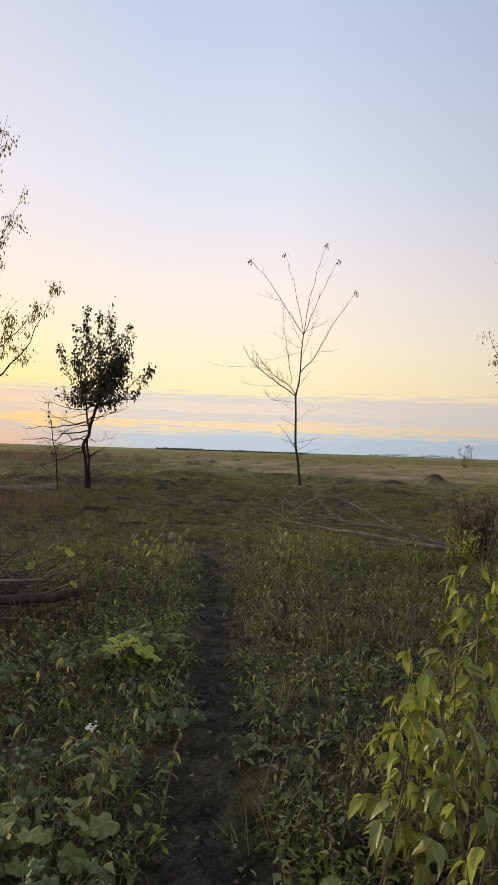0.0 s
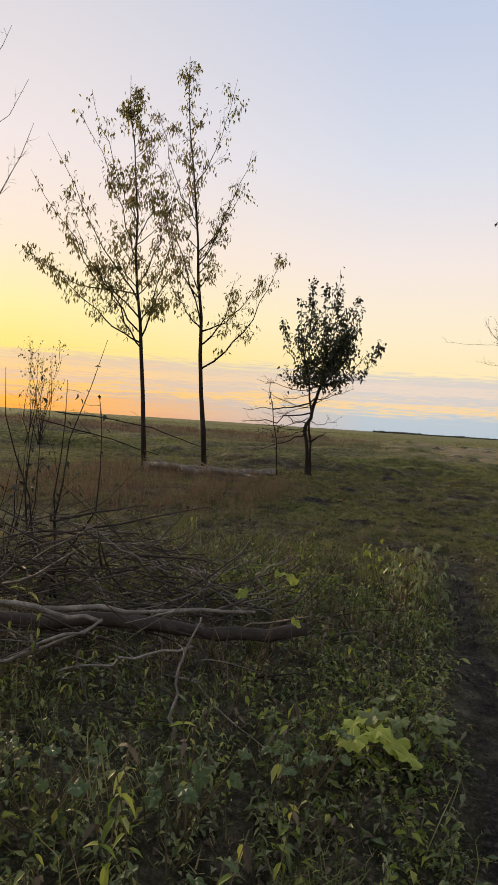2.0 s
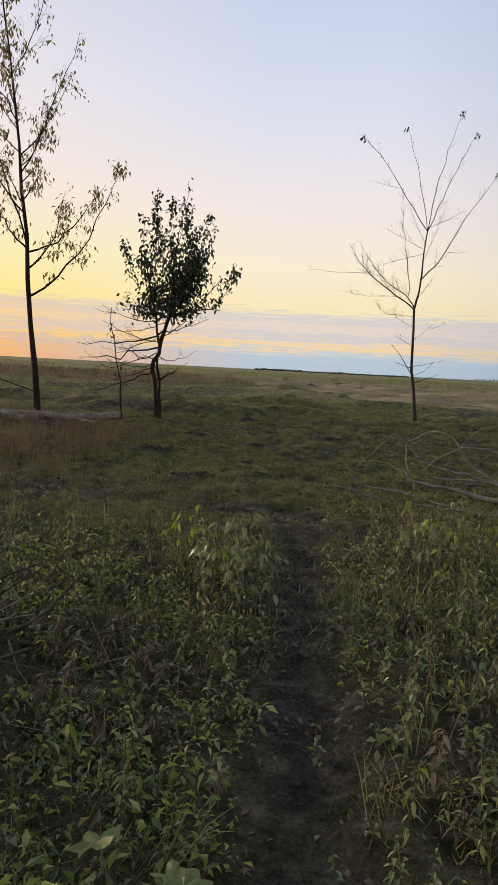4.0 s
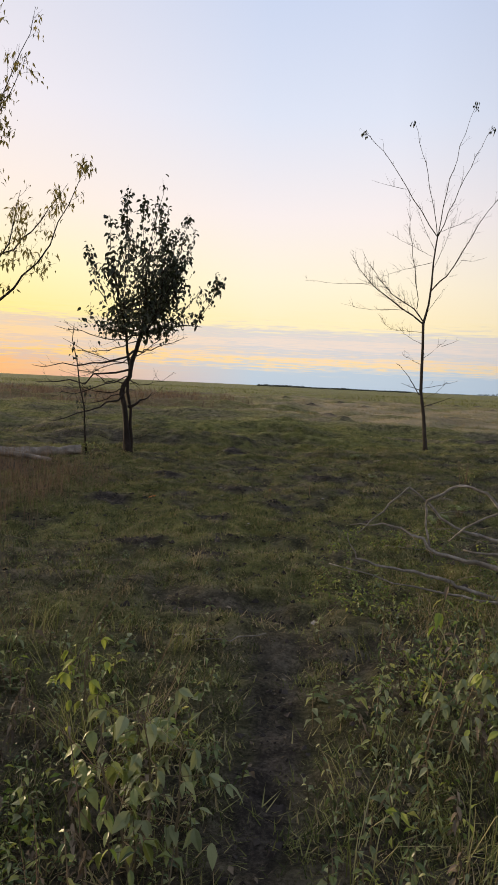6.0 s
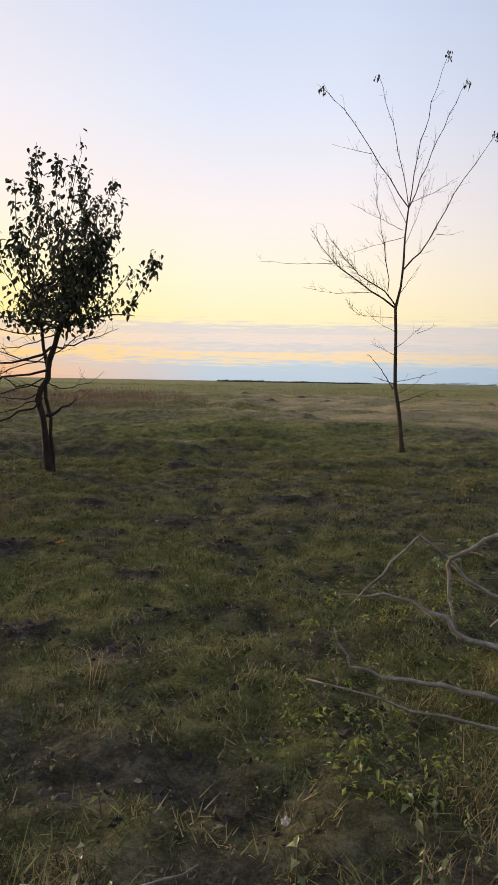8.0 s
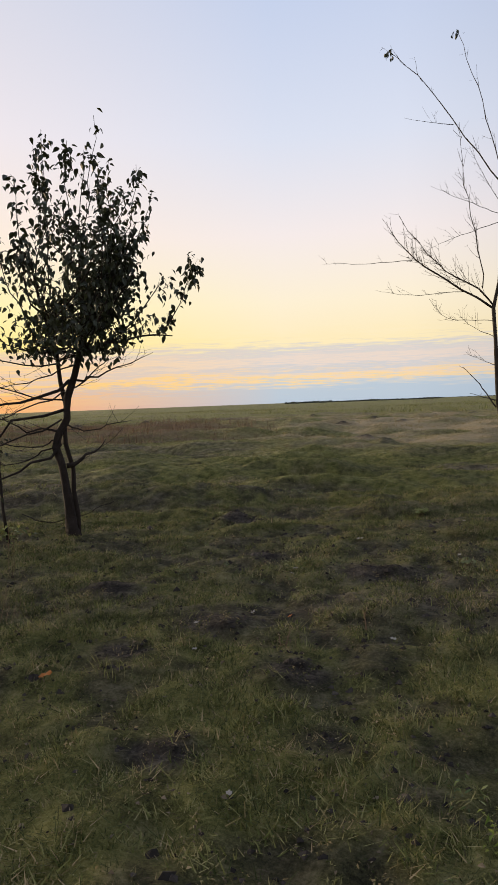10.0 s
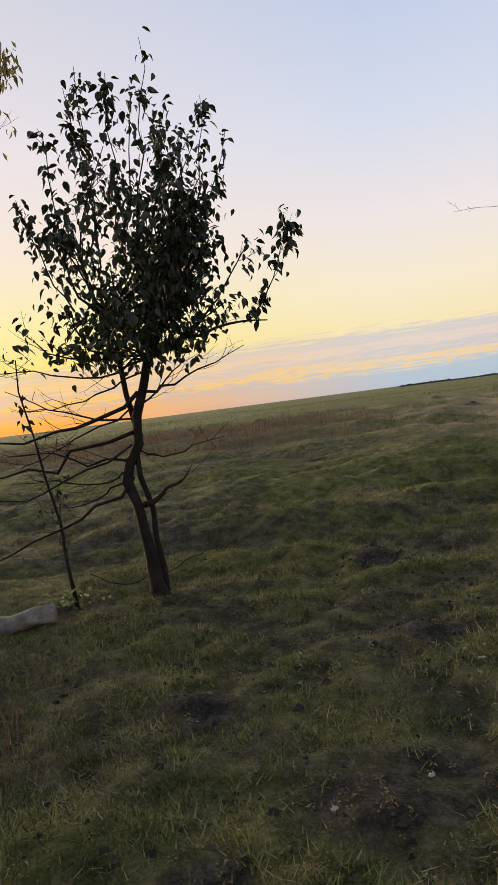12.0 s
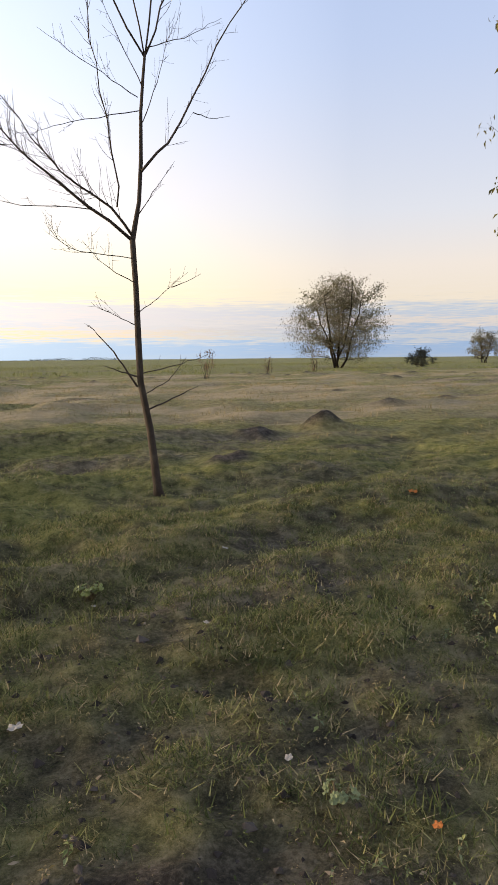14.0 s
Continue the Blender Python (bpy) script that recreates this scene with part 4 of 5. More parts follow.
# the log and the branches on the brush pile
stick("fallen_log", [G(-1.48, 5.15, 0.33), G(-1.9, 4.98, 0.31), G(-2.4, 4.75, 0.3), G(-3.2, 4.4, 0.28)], 0.04, 0.046, dark_wood_mat, "dark rotten log lying across the brush pile", 72, 0, category="log", sides=10)
stick("pile_branch", [G(-1.7, 4.95, 0.43), G(-2.3, 4.6, 0.42), G(-2.75, 4.35, 0.42), G(-3.5, 4.0, 0.45)], 0.012, 0.022, dead_wood_mat, "grey branch lying on the brush pile", 73, 3, 0.4, group="brush pile branches")
stick("pile_branch", [G(-2.3, 4.4, 0.42), G(-2.7, 4.25, 0.45), G(-3.2, 4.1, 0.5), G(-4.0, 3.9, 0.6)], 0.014, 0.026, dead_wood_mat, "grey branch lying on the brush pile", 74, 2, 0.4, group="brush pile branches")
stick("pile_branch", [G(-2.28, 4.38, 0.42), G(-2.55, 4.0, 0.32), G(-2.9, 3.7, 0.22), G(-3.3, 3.5, 0.12)], 0.008, 0.014, dead_wood_mat, "bent grey branch lying on the brush pile", 75, 4, 0.4, group="brush pile branches")
stick("pile_branch", [G(-2.3, 4.35, 0.4), G(-2.6, 4.1, 0.28), G(-3.0, 3.9, 0.2), G(-3.4, 3.8, 0.14)], 0.008, 0.012, dead_wood_mat, "bent grey branch lying on the brush pile", 76, 4, 0.4, group="brush pile branches")
stick("pile_branch", [G(-1.75, 4.1, 0.05), G(-1.8, 4.2, 0.3), G(-1.75, 4.35, 0.55)], 0.01, 0.005, dead_wood_mat, "grey stick leaning against the fallen log", 77, 1, 0.2, group="brush pile branches")
stick("pile_branch", [G(-1.75, 5.3, 0.45), G(-1.8, 5.2, 0.58), G(-1.68, 5.2, 0.68), G(-1.6, 5.25, 0.7)], 0.008, 0.005, dead_wood_mat, "bleached crooked stick sticking out of the brush pile", 78, 1, 0.2, group="brush pile branches")
stick("pile_branch", [G(-1.9, 4.6, 0.28), G(-2.2, 4.35, 0.24), G(-2.4, 4.2, 0.22)], 0.008, 0.006, dead_wood_mat, "pale stick lying below the fallen log", 79, 1, 0.2, group="brush pile branches")
stick("pile_branch", [G(-2.35, 5.2, 0.5), G(-2.6, 5.1, 0.6), G(-2.95, 5.2, 0.72)], 0.007, 0.006, dead_wood_mat, "pale stick on top of the brush pile", 80, 3, 0.25, group="brush pile branches")
# logs under the thin trees
stick("fallen_log", [G(-4.9, 15.0, 0.07), G(-5.6, 14.6, 0.08), G(-6.3, 14.2, 0.09), G(-7.2, 13.7, 0.1)], 0.08, 0.1, dead_wood_mat, "bleached fallen log lying below the thin trees", 81, 1, 0.5, "log", "fallen logs", 10)
stick("fallen_log", [G(-5.0, 14.2, 0.06), G(-5.8, 13.9, 0.1), G(-7.0, 13.6, 0.16)], 0.04, 0.06, dead_wood_mat, "bleached thin log lying below the thin trees", 82, 4, 0.5, "log", "fallen logs", 8)
stick("fallen_log", [G(-5.7, 13.6, 0.1), G(-6.05, 13.45, 0.12), G(-6.2, 13.4, 0.14)], 0.07, 0.08, dead_wood_mat, "short pale birch log among dry weeds", 83, 0, 0.5, "log", "fallen logs", 10)
stick("fallen_branch", [G(-5.9, 13.9, 0.5), G(-6.8, 13.7, 0.8), G(-8.0, 13.4, 1.0), G(-9.0, 13.3, 1.1)], 0.007, 0.013, bark_mat, "long dark dead branch propped among the thin trees", 84, 6, 0.6, group="fallen branches")
stick("fallen_branch", [G(-7.0, 13.9, 0.3), G(-8.0, 13.7, 0.6), G(-9.6, 13.5, 0.9)], 0.007, 0.013, bark_mat, "long dark dead branch propped among the thin trees", 85, 6, 0.6, group="fallen branches")


def brush_pile():
    rnd = random.Random(90)
    origin = np.array((-3.0, 5.35, z_at(-3.0, 5.35)))
    pile_ob = thing("brush_pile", origin, "dark heap of tangled dead twigs and brushwood", "brushwood")
    s = Shape()
    made = 0
    for _ in range(640):
        x_, y_ = rnd.gauss(-2.95, 0.75), rnd.gauss(5.35, 0.5)
        if x_ > -1.6:
            continue
        top = 0.72 * math.exp(-((x_ + 3.1) / 1.3) ** 2 - ((y_ - 5.4) / 0.8) ** 2)
        p = np.array((x_, y_, z_at(x_, y_) + 0.03 + rnd.random() * top))
        q = wander(p, rnd.uniform(0, 360), rnd.gauss(4, 18), rnd.uniform(0.3, 1.0), rnd, rnd.uniform(-20, 20), 0.08, 6) - origin
        r0 = rnd.choice((0.003, 0.004, 0.006, 0.01))
        v, t = tube(q, np.linspace(r0, r0 * 0.3, 6), 4, 0, rnd)
        pale = rnd.random() > 0.78
        if made < 260 and (y_ < 5.5 or pale):
            part("stick", v, t, dead_wood_mat if pale else dark_wood_mat, pile_ob, "", None, True)
            made += 1
        else:
            s.add(v, t, 1 if pale else 0)
    v, t, m = s.arrays()
    tagged(part("brushwood", v, t, [dark_wood_mat, dead_wood_mat], pile_ob, "", m, True), kind="stuff")


brush_pile()


# ---- plants that stand out ----
def broad_leaf(size, lobes, rnd):
    """A broad toothed leaf, cupped, on a short stalk along +y."""
    k_ = 25
    v = [(0, 0.4 * size, -0.05 * size)]
    for ring in (0.5, 1.0):
        for i in range(k_):
            a_ = i / k_ * 2 * math.pi
            lobe = 1 + lobes * ring * (0.16 * math.cos(5 * a_) + (0.06 if i % 2 else -0.06))
            r = size * 0.5 * ring * lobe * (0.9 + 0.12 * math.cos(a_))
            v.append((r * math.sin(a_), 0.4 * size + r * math.cos(a_), size * (0.085 * ring * math.cos(5 * a_ + 0.4) + rnd.uniform(-0.04, 0.04) - 0.1 * (ring - 0.4) * (1 + math.cos(a_)))))
    t = [(0, 1 + i, 1 + (i + 1) % k_) for i in range(k_)]
    for i in range(k_):
        a_, b_ = 1 + i, 1 + (i + 1) % k_
        t += [(a_, a_ + k_, b_ + k_), (a_, b_ + k_, b_)]
    return np.array(v), np.array(t)


def broad_plant(x, y, height, count, size, seed, name, label, mat, lobes=0.8):
    rnd = random.Random(seed)
    ob = thing(name, (x, y, z_at(x, y)), label, "plant")
    for i in range(count):
        b, o = rnd.uniform(0, 6.283), rnd.uniform(0.2, 1.0) * height * 0.7
        p = np.array((o * math.cos(b), o * math.sin(b), height * rnd.uniform(0.55, 1.0)))
        stalk = part("stalk", *tube(arc((0, 0, -0.02), p, 0.1, 0.1, rnd, 5), np.linspace(0.004, 0.002, 5), 4), stem_mat, ob)
        v, t = broad_leaf(size * rnd.uniform(0.7, 1.2), lobes, rnd)
        part("leaf", turned(v, rnd.uniform(-0.7, 0.15), b - 1.57 + rnd.uniform(-0.5, 0.5), rnd.uniform(-0.3, 0.3)) + p, t, mat, stalk)
    return ob


broad_plant(-0.94, 4.4, 0.2, 12, 0.135, 101, "yellow_leaf_plant", "bright yellow-green plant with large lobed leaves beside the trail", bright_leaf_mat, 1.3)
broad_plant(-0.84, 4.6, 0.23, 12, 0.13, 102, "broad_leaf_plant", "green plant with large lobed leaves beside the trail", leaf_mat, 1.2)
for x, y, h, seed in ((-0.82, 1.95, 0.2, 151), (-0.62, 2.1, 0.22, 152), (-0.95, 2.55, 0.3, 153), (-0.7, 2.9, 0.2, 154), (-1.2, 3.0, 0.3, 155), (-0.5, 3.5, 0.18, 156), (-1.45, 3.6, 0.3, 157), (-1.9, 3.4, 0.32, 158), (-1.15, 4.0, 0.25, 159)):
    broad_plant(x, y, h, 16, 0.066, seed, "broad_leaf_plant", "dark green broad-leaved weed in the undergrowth", dark_leaf_mat, 0.7)
broad_plant(-1.0, 2.2, 0.25, 22, 0.08, 103, "broad_leaf_plant", "dark green broad-leaved plant in undergrowth", dark_leaf_mat, 0.6)
broad_plant(-0.75, 2.35, 0.22, 14, 0.1, 106, "broad_leaf_plant", "dark green broad-leaved plant in undergrowth", leaf_mat, 0.6)
broad_plant(-1.25, 7.5, 0.17, 14, 0.085, 104, "broad_leaf_plant", "dark green broad-leaved plant beside the trail", leaf_mat, 0.6)
broad_plant(-1.75, 5.1, 0.75, 4, 0.09, 105, "yellow_leaf_plant", "yellow-leaved stems rising from the brush pile", yellow_leaf_mat, 0.5)


def sapling(x, y, height, seed, label, mat, size=1.0):
    """A young shoot with long drooping leaves in pairs, each leaf a part."""
    rnd = random.Random(seed)
    ob = thing("leafy_sapling", (x, y, z_at(x, y)), label, "plant", "leafy saplings")
    stem = arc((0, 0, -0.02), (rnd.uniform(-0.12, 0.12), rnd.uniform(-0.1, 0.1), height), 0.05, 0.0, rnd, 7)
    part("stem", *tube(stem, np.linspace(0.006, 0.002, 7), 5), stem_mat, ob)
    turn = rnd.uniform(0, 3)
    k_ = int(height * 22)
    for i in range(k_):
        f = 0.2 + 0.8 * (i + rnd.random()) / k_
        turn += 1.57 + rnd.uniform(-0.6, 0.6)
        for side in (0, math.pi + rnd.uniform(-0.5, 0.5)):
            if rnd.random() < 0.15:
                continue
            b = turn + side
            tip = along(stem, f) + np.array((math.cos(b), math.sin(b), rnd.uniform(0.0, 0.6))) * rnd.uniform(0.04, 0.17) * (1.25 - 0.6 * f)
            stalk = part("stalk", *tube([along(stem, f), tip], [0.0018, 0.0014], 3), stem_mat, ob)
            for _ in range(rnd.randint(2, 4)):
                L = rnd.uniform(0.045, 0.085) * size
                v, t = blade_leaf(L, L * rnd.uniform(0.42, 0.62), rnd.uniform(0.1, 0.5), rnd.uniform(0.2, 0.8))
                part("leaf", turned(v, -rnd.uniform(0.0, 1.2), b - 1.57 + rnd.uniform(-1.0, 1.0), rnd.uniform(-0.5, 0.5)) + tip, t, mat, stalk)


GREY = "grey-green leafy herb with narrow leaves beside the trail"
sapling(-0.2, 7.75, 0.36, 124, GREY, pale_leaf_mat, 0.7)
sapling(-0.05, 7.9, 0.42, 125, GREY, pale_leaf_mat, 0.7)
sapling(0.12, 7.7, 0.4, 126, "yellow-green leafy herb beside the trail", yellow_leaf_mat, 0.7)
sapling(0.32, 8.0, 0.42, 127, GREY, leaf_mat, 0.7)
sapling(0.5, 8.2, 0.4, 128, "yellow-green leafy herb beside the trail", yellow_leaf_mat, 0.7)
sapling(0.25, 8.5, 0.36, 129, GREY, pale_leaf_mat, 0.7)
sapling(-1.55, 7.7, 0.36, 130, "yellow-green leafy herb beside the trail", yellow_leaf_mat, 0.7)
sapling(-0.62, 2.55, 0.38, 131, "green leafy herb beside the trail", leaf_mat, 0.7)
sapling(-0.55, 3.1, 0.4, 132, "green leafy herb beside the trail", pale_leaf_mat, 0.7)
LUSH = "leafy yellow-green sapling with drooping leaves beside the trail"
sapling(0.36, 2.45, 0.78, 111, LUSH, yellow_leaf_mat)
sapling(0.3, 2.3, 0.42, 119, LUSH, leaf_mat)
sapling(0.48, 2.55, 0.62, 120, LUSH, yellow_leaf_mat)
sapling(0.6, 2.4, 0.85, 122, LUSH, leaf_mat)
sapling(0.72, 2.6, 1.0, 112, LUSH, yellow_leaf_mat)
sapling(0.62, 2.2, 0.6, 113, LUSH, leaf_mat)
sapling(0.85, 2.3, 0.72, 114, LUSH, yellow_leaf_mat)
sapling(0.75, 2.85, 0.8, 115, LUSH, leaf_mat)
sapling(0.52, 2.0, 0.45, 116, LUSH, yellow_leaf_mat)
for x, y, h, seed in ((-1.07, 7.04, 0.52, 161), (-1.19, 7.09, 0.45, 162), (-0.94, 7.00, 0.42, 163), (-1.05, 6.90, 0.38, 164)):
    sapling(x, y, h, seed, "pale green leafy sapling beside the trail", pale_leaf_mat if seed % 2 else leaf_mat, 0.85)


def white_flower(x, y, height, seed):
    rnd = random.Random(seed)
    ob = thing("white_flower", (x, y, z_at(x, y)), "small white flower head on a green stem", "flower")
    part("stem", *tube([(0, 0, -0.02), (0.01, 0, height * 0.6), (0, 0.01, height)], [0.003, 0.003, 0.002], 4), stem_mat, ob)
    s = Shape()
    for _ in range(26):
        v, t = small_leaf(0.016, 0.012)
        s.add(turned(v, rnd.uniform(-0.4, 0.9), rnd.uniform(0, 6.28)) + np.array((rnd.gauss(0, 0.013), rnd.gauss(0, 0.013), height + rnd.gauss(0, 0.005))), t)
    v, t, _ = s.arrays()
    part("petals", v, t, white_mat, ob)
    for i in range(8):
        v, t = blade_leaf(0.09, 0.035, 0.3, 0.4)
        part("leaf", turned(v, 0.1, i * 2.4) + np.array((0, 0, height * (0.25 + 0.08 * i))), t, leaf_mat, ob)


white_flower(-0.68, 2.6, 0.38, 121)


twig_shrub(-1.24, 13.3, 0.24, 1, 44, "weed_stalk", "single dry weed stalk in short grass", 8, weed_mat, litter_mat, 0.15, 0.02, 3)
twig_shrub(0.62, 15.0, 0.5, 2, 45, "weed_stalk", "thin dry weed stalks in short grass", 14, weed_mat, litter_mat, 0.2, 0.03, 4)
twig_shrub(0.75, 15.3, 0.3, 3, 46, "weed_stalk", "low green weed in short grass", 60, stem_mat, leaf_mat, 0.5, 0.04, 4)
twig_shrub(-1.7, 13.0, 0.16, 2, 47, "weed_stalk", "low dry weed in short grass", 14, weed_mat, litter_mat, 0.4, 0.025, 3)
broad_plant(-0.55, 14.75, 0.06, 12, 0.04, 107, "broad_leaf_plant", "low pale green rosette in the meadow", pale_leaf_mat, 0.5)
broad_plant(-0.9, 17.0, 0.1, 26, 0.04, 108, "broad_leaf_plant", "low green leafy clump in the meadow", leaf_mat, 0.6)
broad_plant(0.4, 12.6, 0.13, 16, 0.07, 109, "broad_leaf_plant", "low green leafy clump in the meadow", leaf_mat, 0.6)
broad_plant(0.15, 12.2, 0.12, 14, 0.06, 110, "broad_leaf_plant", "low green leafy clump in the meadow", leaf_mat, 0.6)


# ---- undergrowth and grass ----
rnd = random.Random(131)
off = lambda x_, y_: np.abs(x_ - trail_x(y_)) + 0.06 * lattice(x_ * 2.5, y_ * 2.5, 61)
lush = lambda x_, y_: smooth(off(x_, y_), 0.16, 0.36) * smooth(-(y_ - 1.6 * smooth(x_ - trail_x(y_), 0.3, 0.8)), -8.4, -6.4) * (0.08 + 0.92 * smooth(lattice(x_ * 0.9, y_ * 0.9, 62) + 0.8 * lattice(x_ * 3.1, y_ * 3.1, 63), -0.5, 0.5))
pile = lambda x_, y_: smooth(((x_ + 2.9) / 1.2) ** 2 + ((y_ - 5.3) / 0.75) ** 2, 0.7, 1.5)

herbs = [herb(rnd.uniform(0.16, 0.34), rnd.randint(5, 9), rnd.uniform(0.035, 0.062), rnd, (0, 1, 1, 2), 0.6, 0, 0.15) for _ in range(14)]
p = spots(4600, -4.3, 3.4, 0.6, 9.2, lambda x_, y_: lush(x_, y_) * pile(x_, y_) * 0.8, 141)
scatter("undergrowth_herbs", herbs, p, np.random.default_rng(1).uniform(0.45, 1.15, len(p)), "shin-high green herbs with pointed leaves along the trail", "undergrowth", [dark_leaf_mat, leaf_mat, pale_leaf_mat, stem_mat], 0.12, seed=142)
tall = [herb(rnd.uniform(0.4, 0.58), rnd.randint(4, 6), rnd.uniform(0.05, 0.085), rnd, (0, 0, 0, 2, 1), 0.6, 0, 0.5) for _ in range(10)]
p = spots(2800, -4.2, 3.0, 0.8, 9.2, lambda x_, y_: lush(x_, y_) * pile(x_, y_) * (0.75 * smooth(-(x_ - trail_x(y_)), 0.5, 0.9) * smooth(-y_, -5.2, -4.2) + 0.07), 143)
scatter("yellowing_herbs", tall, p, np.random.default_rng(2).uniform(0.6, 1.15, len(p)), "tall herbs with drooping yellowing leaves", "undergrowth", [yellow_leaf_mat, litter_mat, leaf_mat, stem_mat], 0.12, seed=144)
low = [herb(rnd.uniform(0.06, 0.16), rnd.randint(3, 5), rnd.uniform(0.03, 0.065), rnd, (0, 0, 1), 0.35, 0, 0.1, True) for _ in range(12)]
p = spots(7000, -4.3, 3.6, 0.6, 10.5, lambda x_, y_: smooth(off(x_, y_), 0.08, 0.26) * smooth(-y_, -10.5, -6) * 0.6, 145)
scatter("low_herbs", low, p, np.random.default_rng(3).uniform(0.5, 1.3, len(p)), "low green leaves covering the soil by the trail", "undergrowth", [leaf_mat, pale_leaf_mat, stem_mat], 0.2, seed=146)
brown = [herb(rnd.uniform(0.15, 0.32), rnd.randint(5, 8), rnd.uniform(0.045, 0.07), rnd, (0,), 0.9) for _ in range(6)]
p = spots(2600, -4.5, 4.5, 2.5, 10, lambda x_, y_: smooth(off(x_, y_), 0.3, 0.6) * smooth(y_, 3, 5.5) * smooth(-y_, -9.8, -7.5) * 0.7 * smooth(lattice(x_ * 0.7, y_ * 0.7, 64), -0.2, 0.5), 147)
scatter("withered_herbs", brown, p, np.random.default_rng(4).uniform(0.5, 1.0, len(p)), "withered brown herbs along the trail", "undergrowth", [litter_mat, stem_mat], 0.2, seed=148)


def rosette(rnd_, kind_):
    """Low leaves spreading round one root, held at several heights: dark, yellowing or half withered."""
    s = Shape()
    for i in range(rnd_.randint(6, 9)):
        L = rnd_.uniform(0.4, 1.0)
        v, t = small_leaf(L, L * rnd_.uniform(0.28, 0.5), rnd_.uniform(0.1, 0.7))
        b = i * 2.4 + rnd_.uniform(-0.4, 0.4)
        o = rnd_.uniform(0.05, 0.5)
        s.add(turned(v, rnd_.uniform(-1.0, 0.7), b, rnd_.uniform(-0.7, 0.7)) + np.array((-o * math.sin(b), o * math.cos(b), rnd_.uniform(0.1, 2.2))), t, rnd_.choice(((0, 0, 1), (1, 2, 2), (1, 3, 3))[kind_]))
    return s.arrays()


leafy = [rosette(rnd, i % 3) for i in range(18)]
p = spots(21000, -4.3, 3.4, 0.8, 9.6, lambda x_, y_: smooth(off(x_, y_), 0.1, 0.26) * smooth(-(y_ - 1.2 * smooth(x_ - trail_x(y_), 0.3, 0.8)), -8.6, -7.0) * pile(x_, y_) * (0.08 + 0.92 * smooth(lattice(x_ * 1.3, y_ * 1.3, 66) + 0.7 * lattice(x_ * 3.7, y_ * 3.7, 65), -0.4, 0.6)), 197)
scatter("ground_leaves", leafy, p, np.random.default_rng(21).uniform(0.03, 0.068, len(p)), "dense low green, yellowing and withered leaves over dark soil", "undergrowth", [dark_leaf_mat, leaf_mat, yellow_leaf_mat, litter_mat], 0.25, seed=198)


def lone_leaf(rnd_, wide):
    v, t = small_leaf(1.0, wide, rnd_.uniform(-0.3, 0.5))
    v = turned(v - np.array((0, 0.5, 0)), rnd_.uniform(-0.4, 0.4), 0, rnd_.uniform(-0.5, 0.5))
    return v + np.array((0, 0, 0.12)), t, np.zeros(len(t), int)


p = spots(2600, -0.9, 2.8, 9.3, 11.8, lambda x_, y_: 0.2 + 0.8 * smooth(lattice(x_ * 1.7, y_ * 1.7, 72), -0.2, 0.5), 199)
scatter("branch_side_weeds", leafy, p, np.random.default_rng(22).uniform(0.02, 0.05, len(p)), "dark low weeds growing among the fallen branches", "undergrowth", [dark_leaf_mat, leaf_mat, yellow_leaf_mat, litter_mat], 0.25, seed=200)

dead = [lone_leaf(rnd, rnd.uniform(0.35, 0.7)) for _ in range(8)]
p = spots(16000, -5, 5, 0.5, 17, lambda x_, y_: 0.75 * smooth(-y_, -12, -7) + 0.16, 149)
scatter("leaf_litter", dead, p, np.random.default_rng(5).uniform(0.016, 0.042, len(p)), "small dead brown leaves on the soil", "leaf litter", [litter_mat], 0.2, seed=150)

def toned(shape, tone, rnd_, share=0.8):
    """Most blades of a tuft in one tone, so that tufts differ from each other."""
    v, t, m = shape
    return v, t, np.array([tone if rnd_.random() < share else k for k in m])


short = [toned(tuft(24, rnd.uniform(0.02, 0.05), 0.042, 0.0048, rnd, 2.1, False, 0.25), (0, 0, 1, 2, 2)[i % 5], rnd) for i in range(30)]
cover = lambda x_, y_: np.clip(1.0 - 1.15 * soil_and_hollow_shade(x_, y_), 0.06, 1) * (0.1 + 0.9 * clump(x_, y_) ** 1.5)
p = spots(31000, -5.3, 3.6, 6.5, 19, lambda x_, y_: cover(x_, y_), 151)
scatter("short_grass", short, p, np.random.default_rng(6).uniform(0.55, 1.2, len(p)) * (0.6 + 0.65 * clump(p[:, 0], p[:, 1])), "short grazed green and straw-coloured grass", "grass", [grass_mat, dry_mat, dark_grass_mat], 0.25, seed=152)
p = spots(6500, -5, 5, 0.4, 8, lambda x_, y_: smooth(off(x_, y_), 0.12, 0.4) * 0.6, 153)
scatter("trail_side_grass", short, p, np.random.default_rng(7).uniform(0.7, 1.7, len(p)), "loose green grass beside the trail", "grass", [grass_mat, dry_mat, dark_grass_mat], 0.3, seed=154)
wide_tuft = [tuft(14, rnd.uniform(0.025, 0.055), 0.1, 0.008, rnd, 1.6, False, 0.12) for _ in range(14)]
p = np.concatenate([spots(7000, -16, -5.3, 9, 18.5, cover, 171), spots(4500, 4, 10, 10, 18.5, cover, 172)])
scatter("side_grass", wide_tuft, p, np.random.default_rng(14).uniform(0.6, 1.3, len(p)), "grazed green grass at the sides of the meadow", "grass", [grass_mat, dry_mat], 0.25, seed=173)
p = spots(30000, -14, 15, 18, 34, lambda x_, y_: np.clip(1.0 - 1.1 * soil_and_hollow_shade(x_, y_), 0, 1) * smooth(lattice(x_ * 0.6, y_ * 0.9, 67), -0.7, 0.3) * np.clip(1 - 1.3 * straw_field(x_, y_), 0, 1), 155)
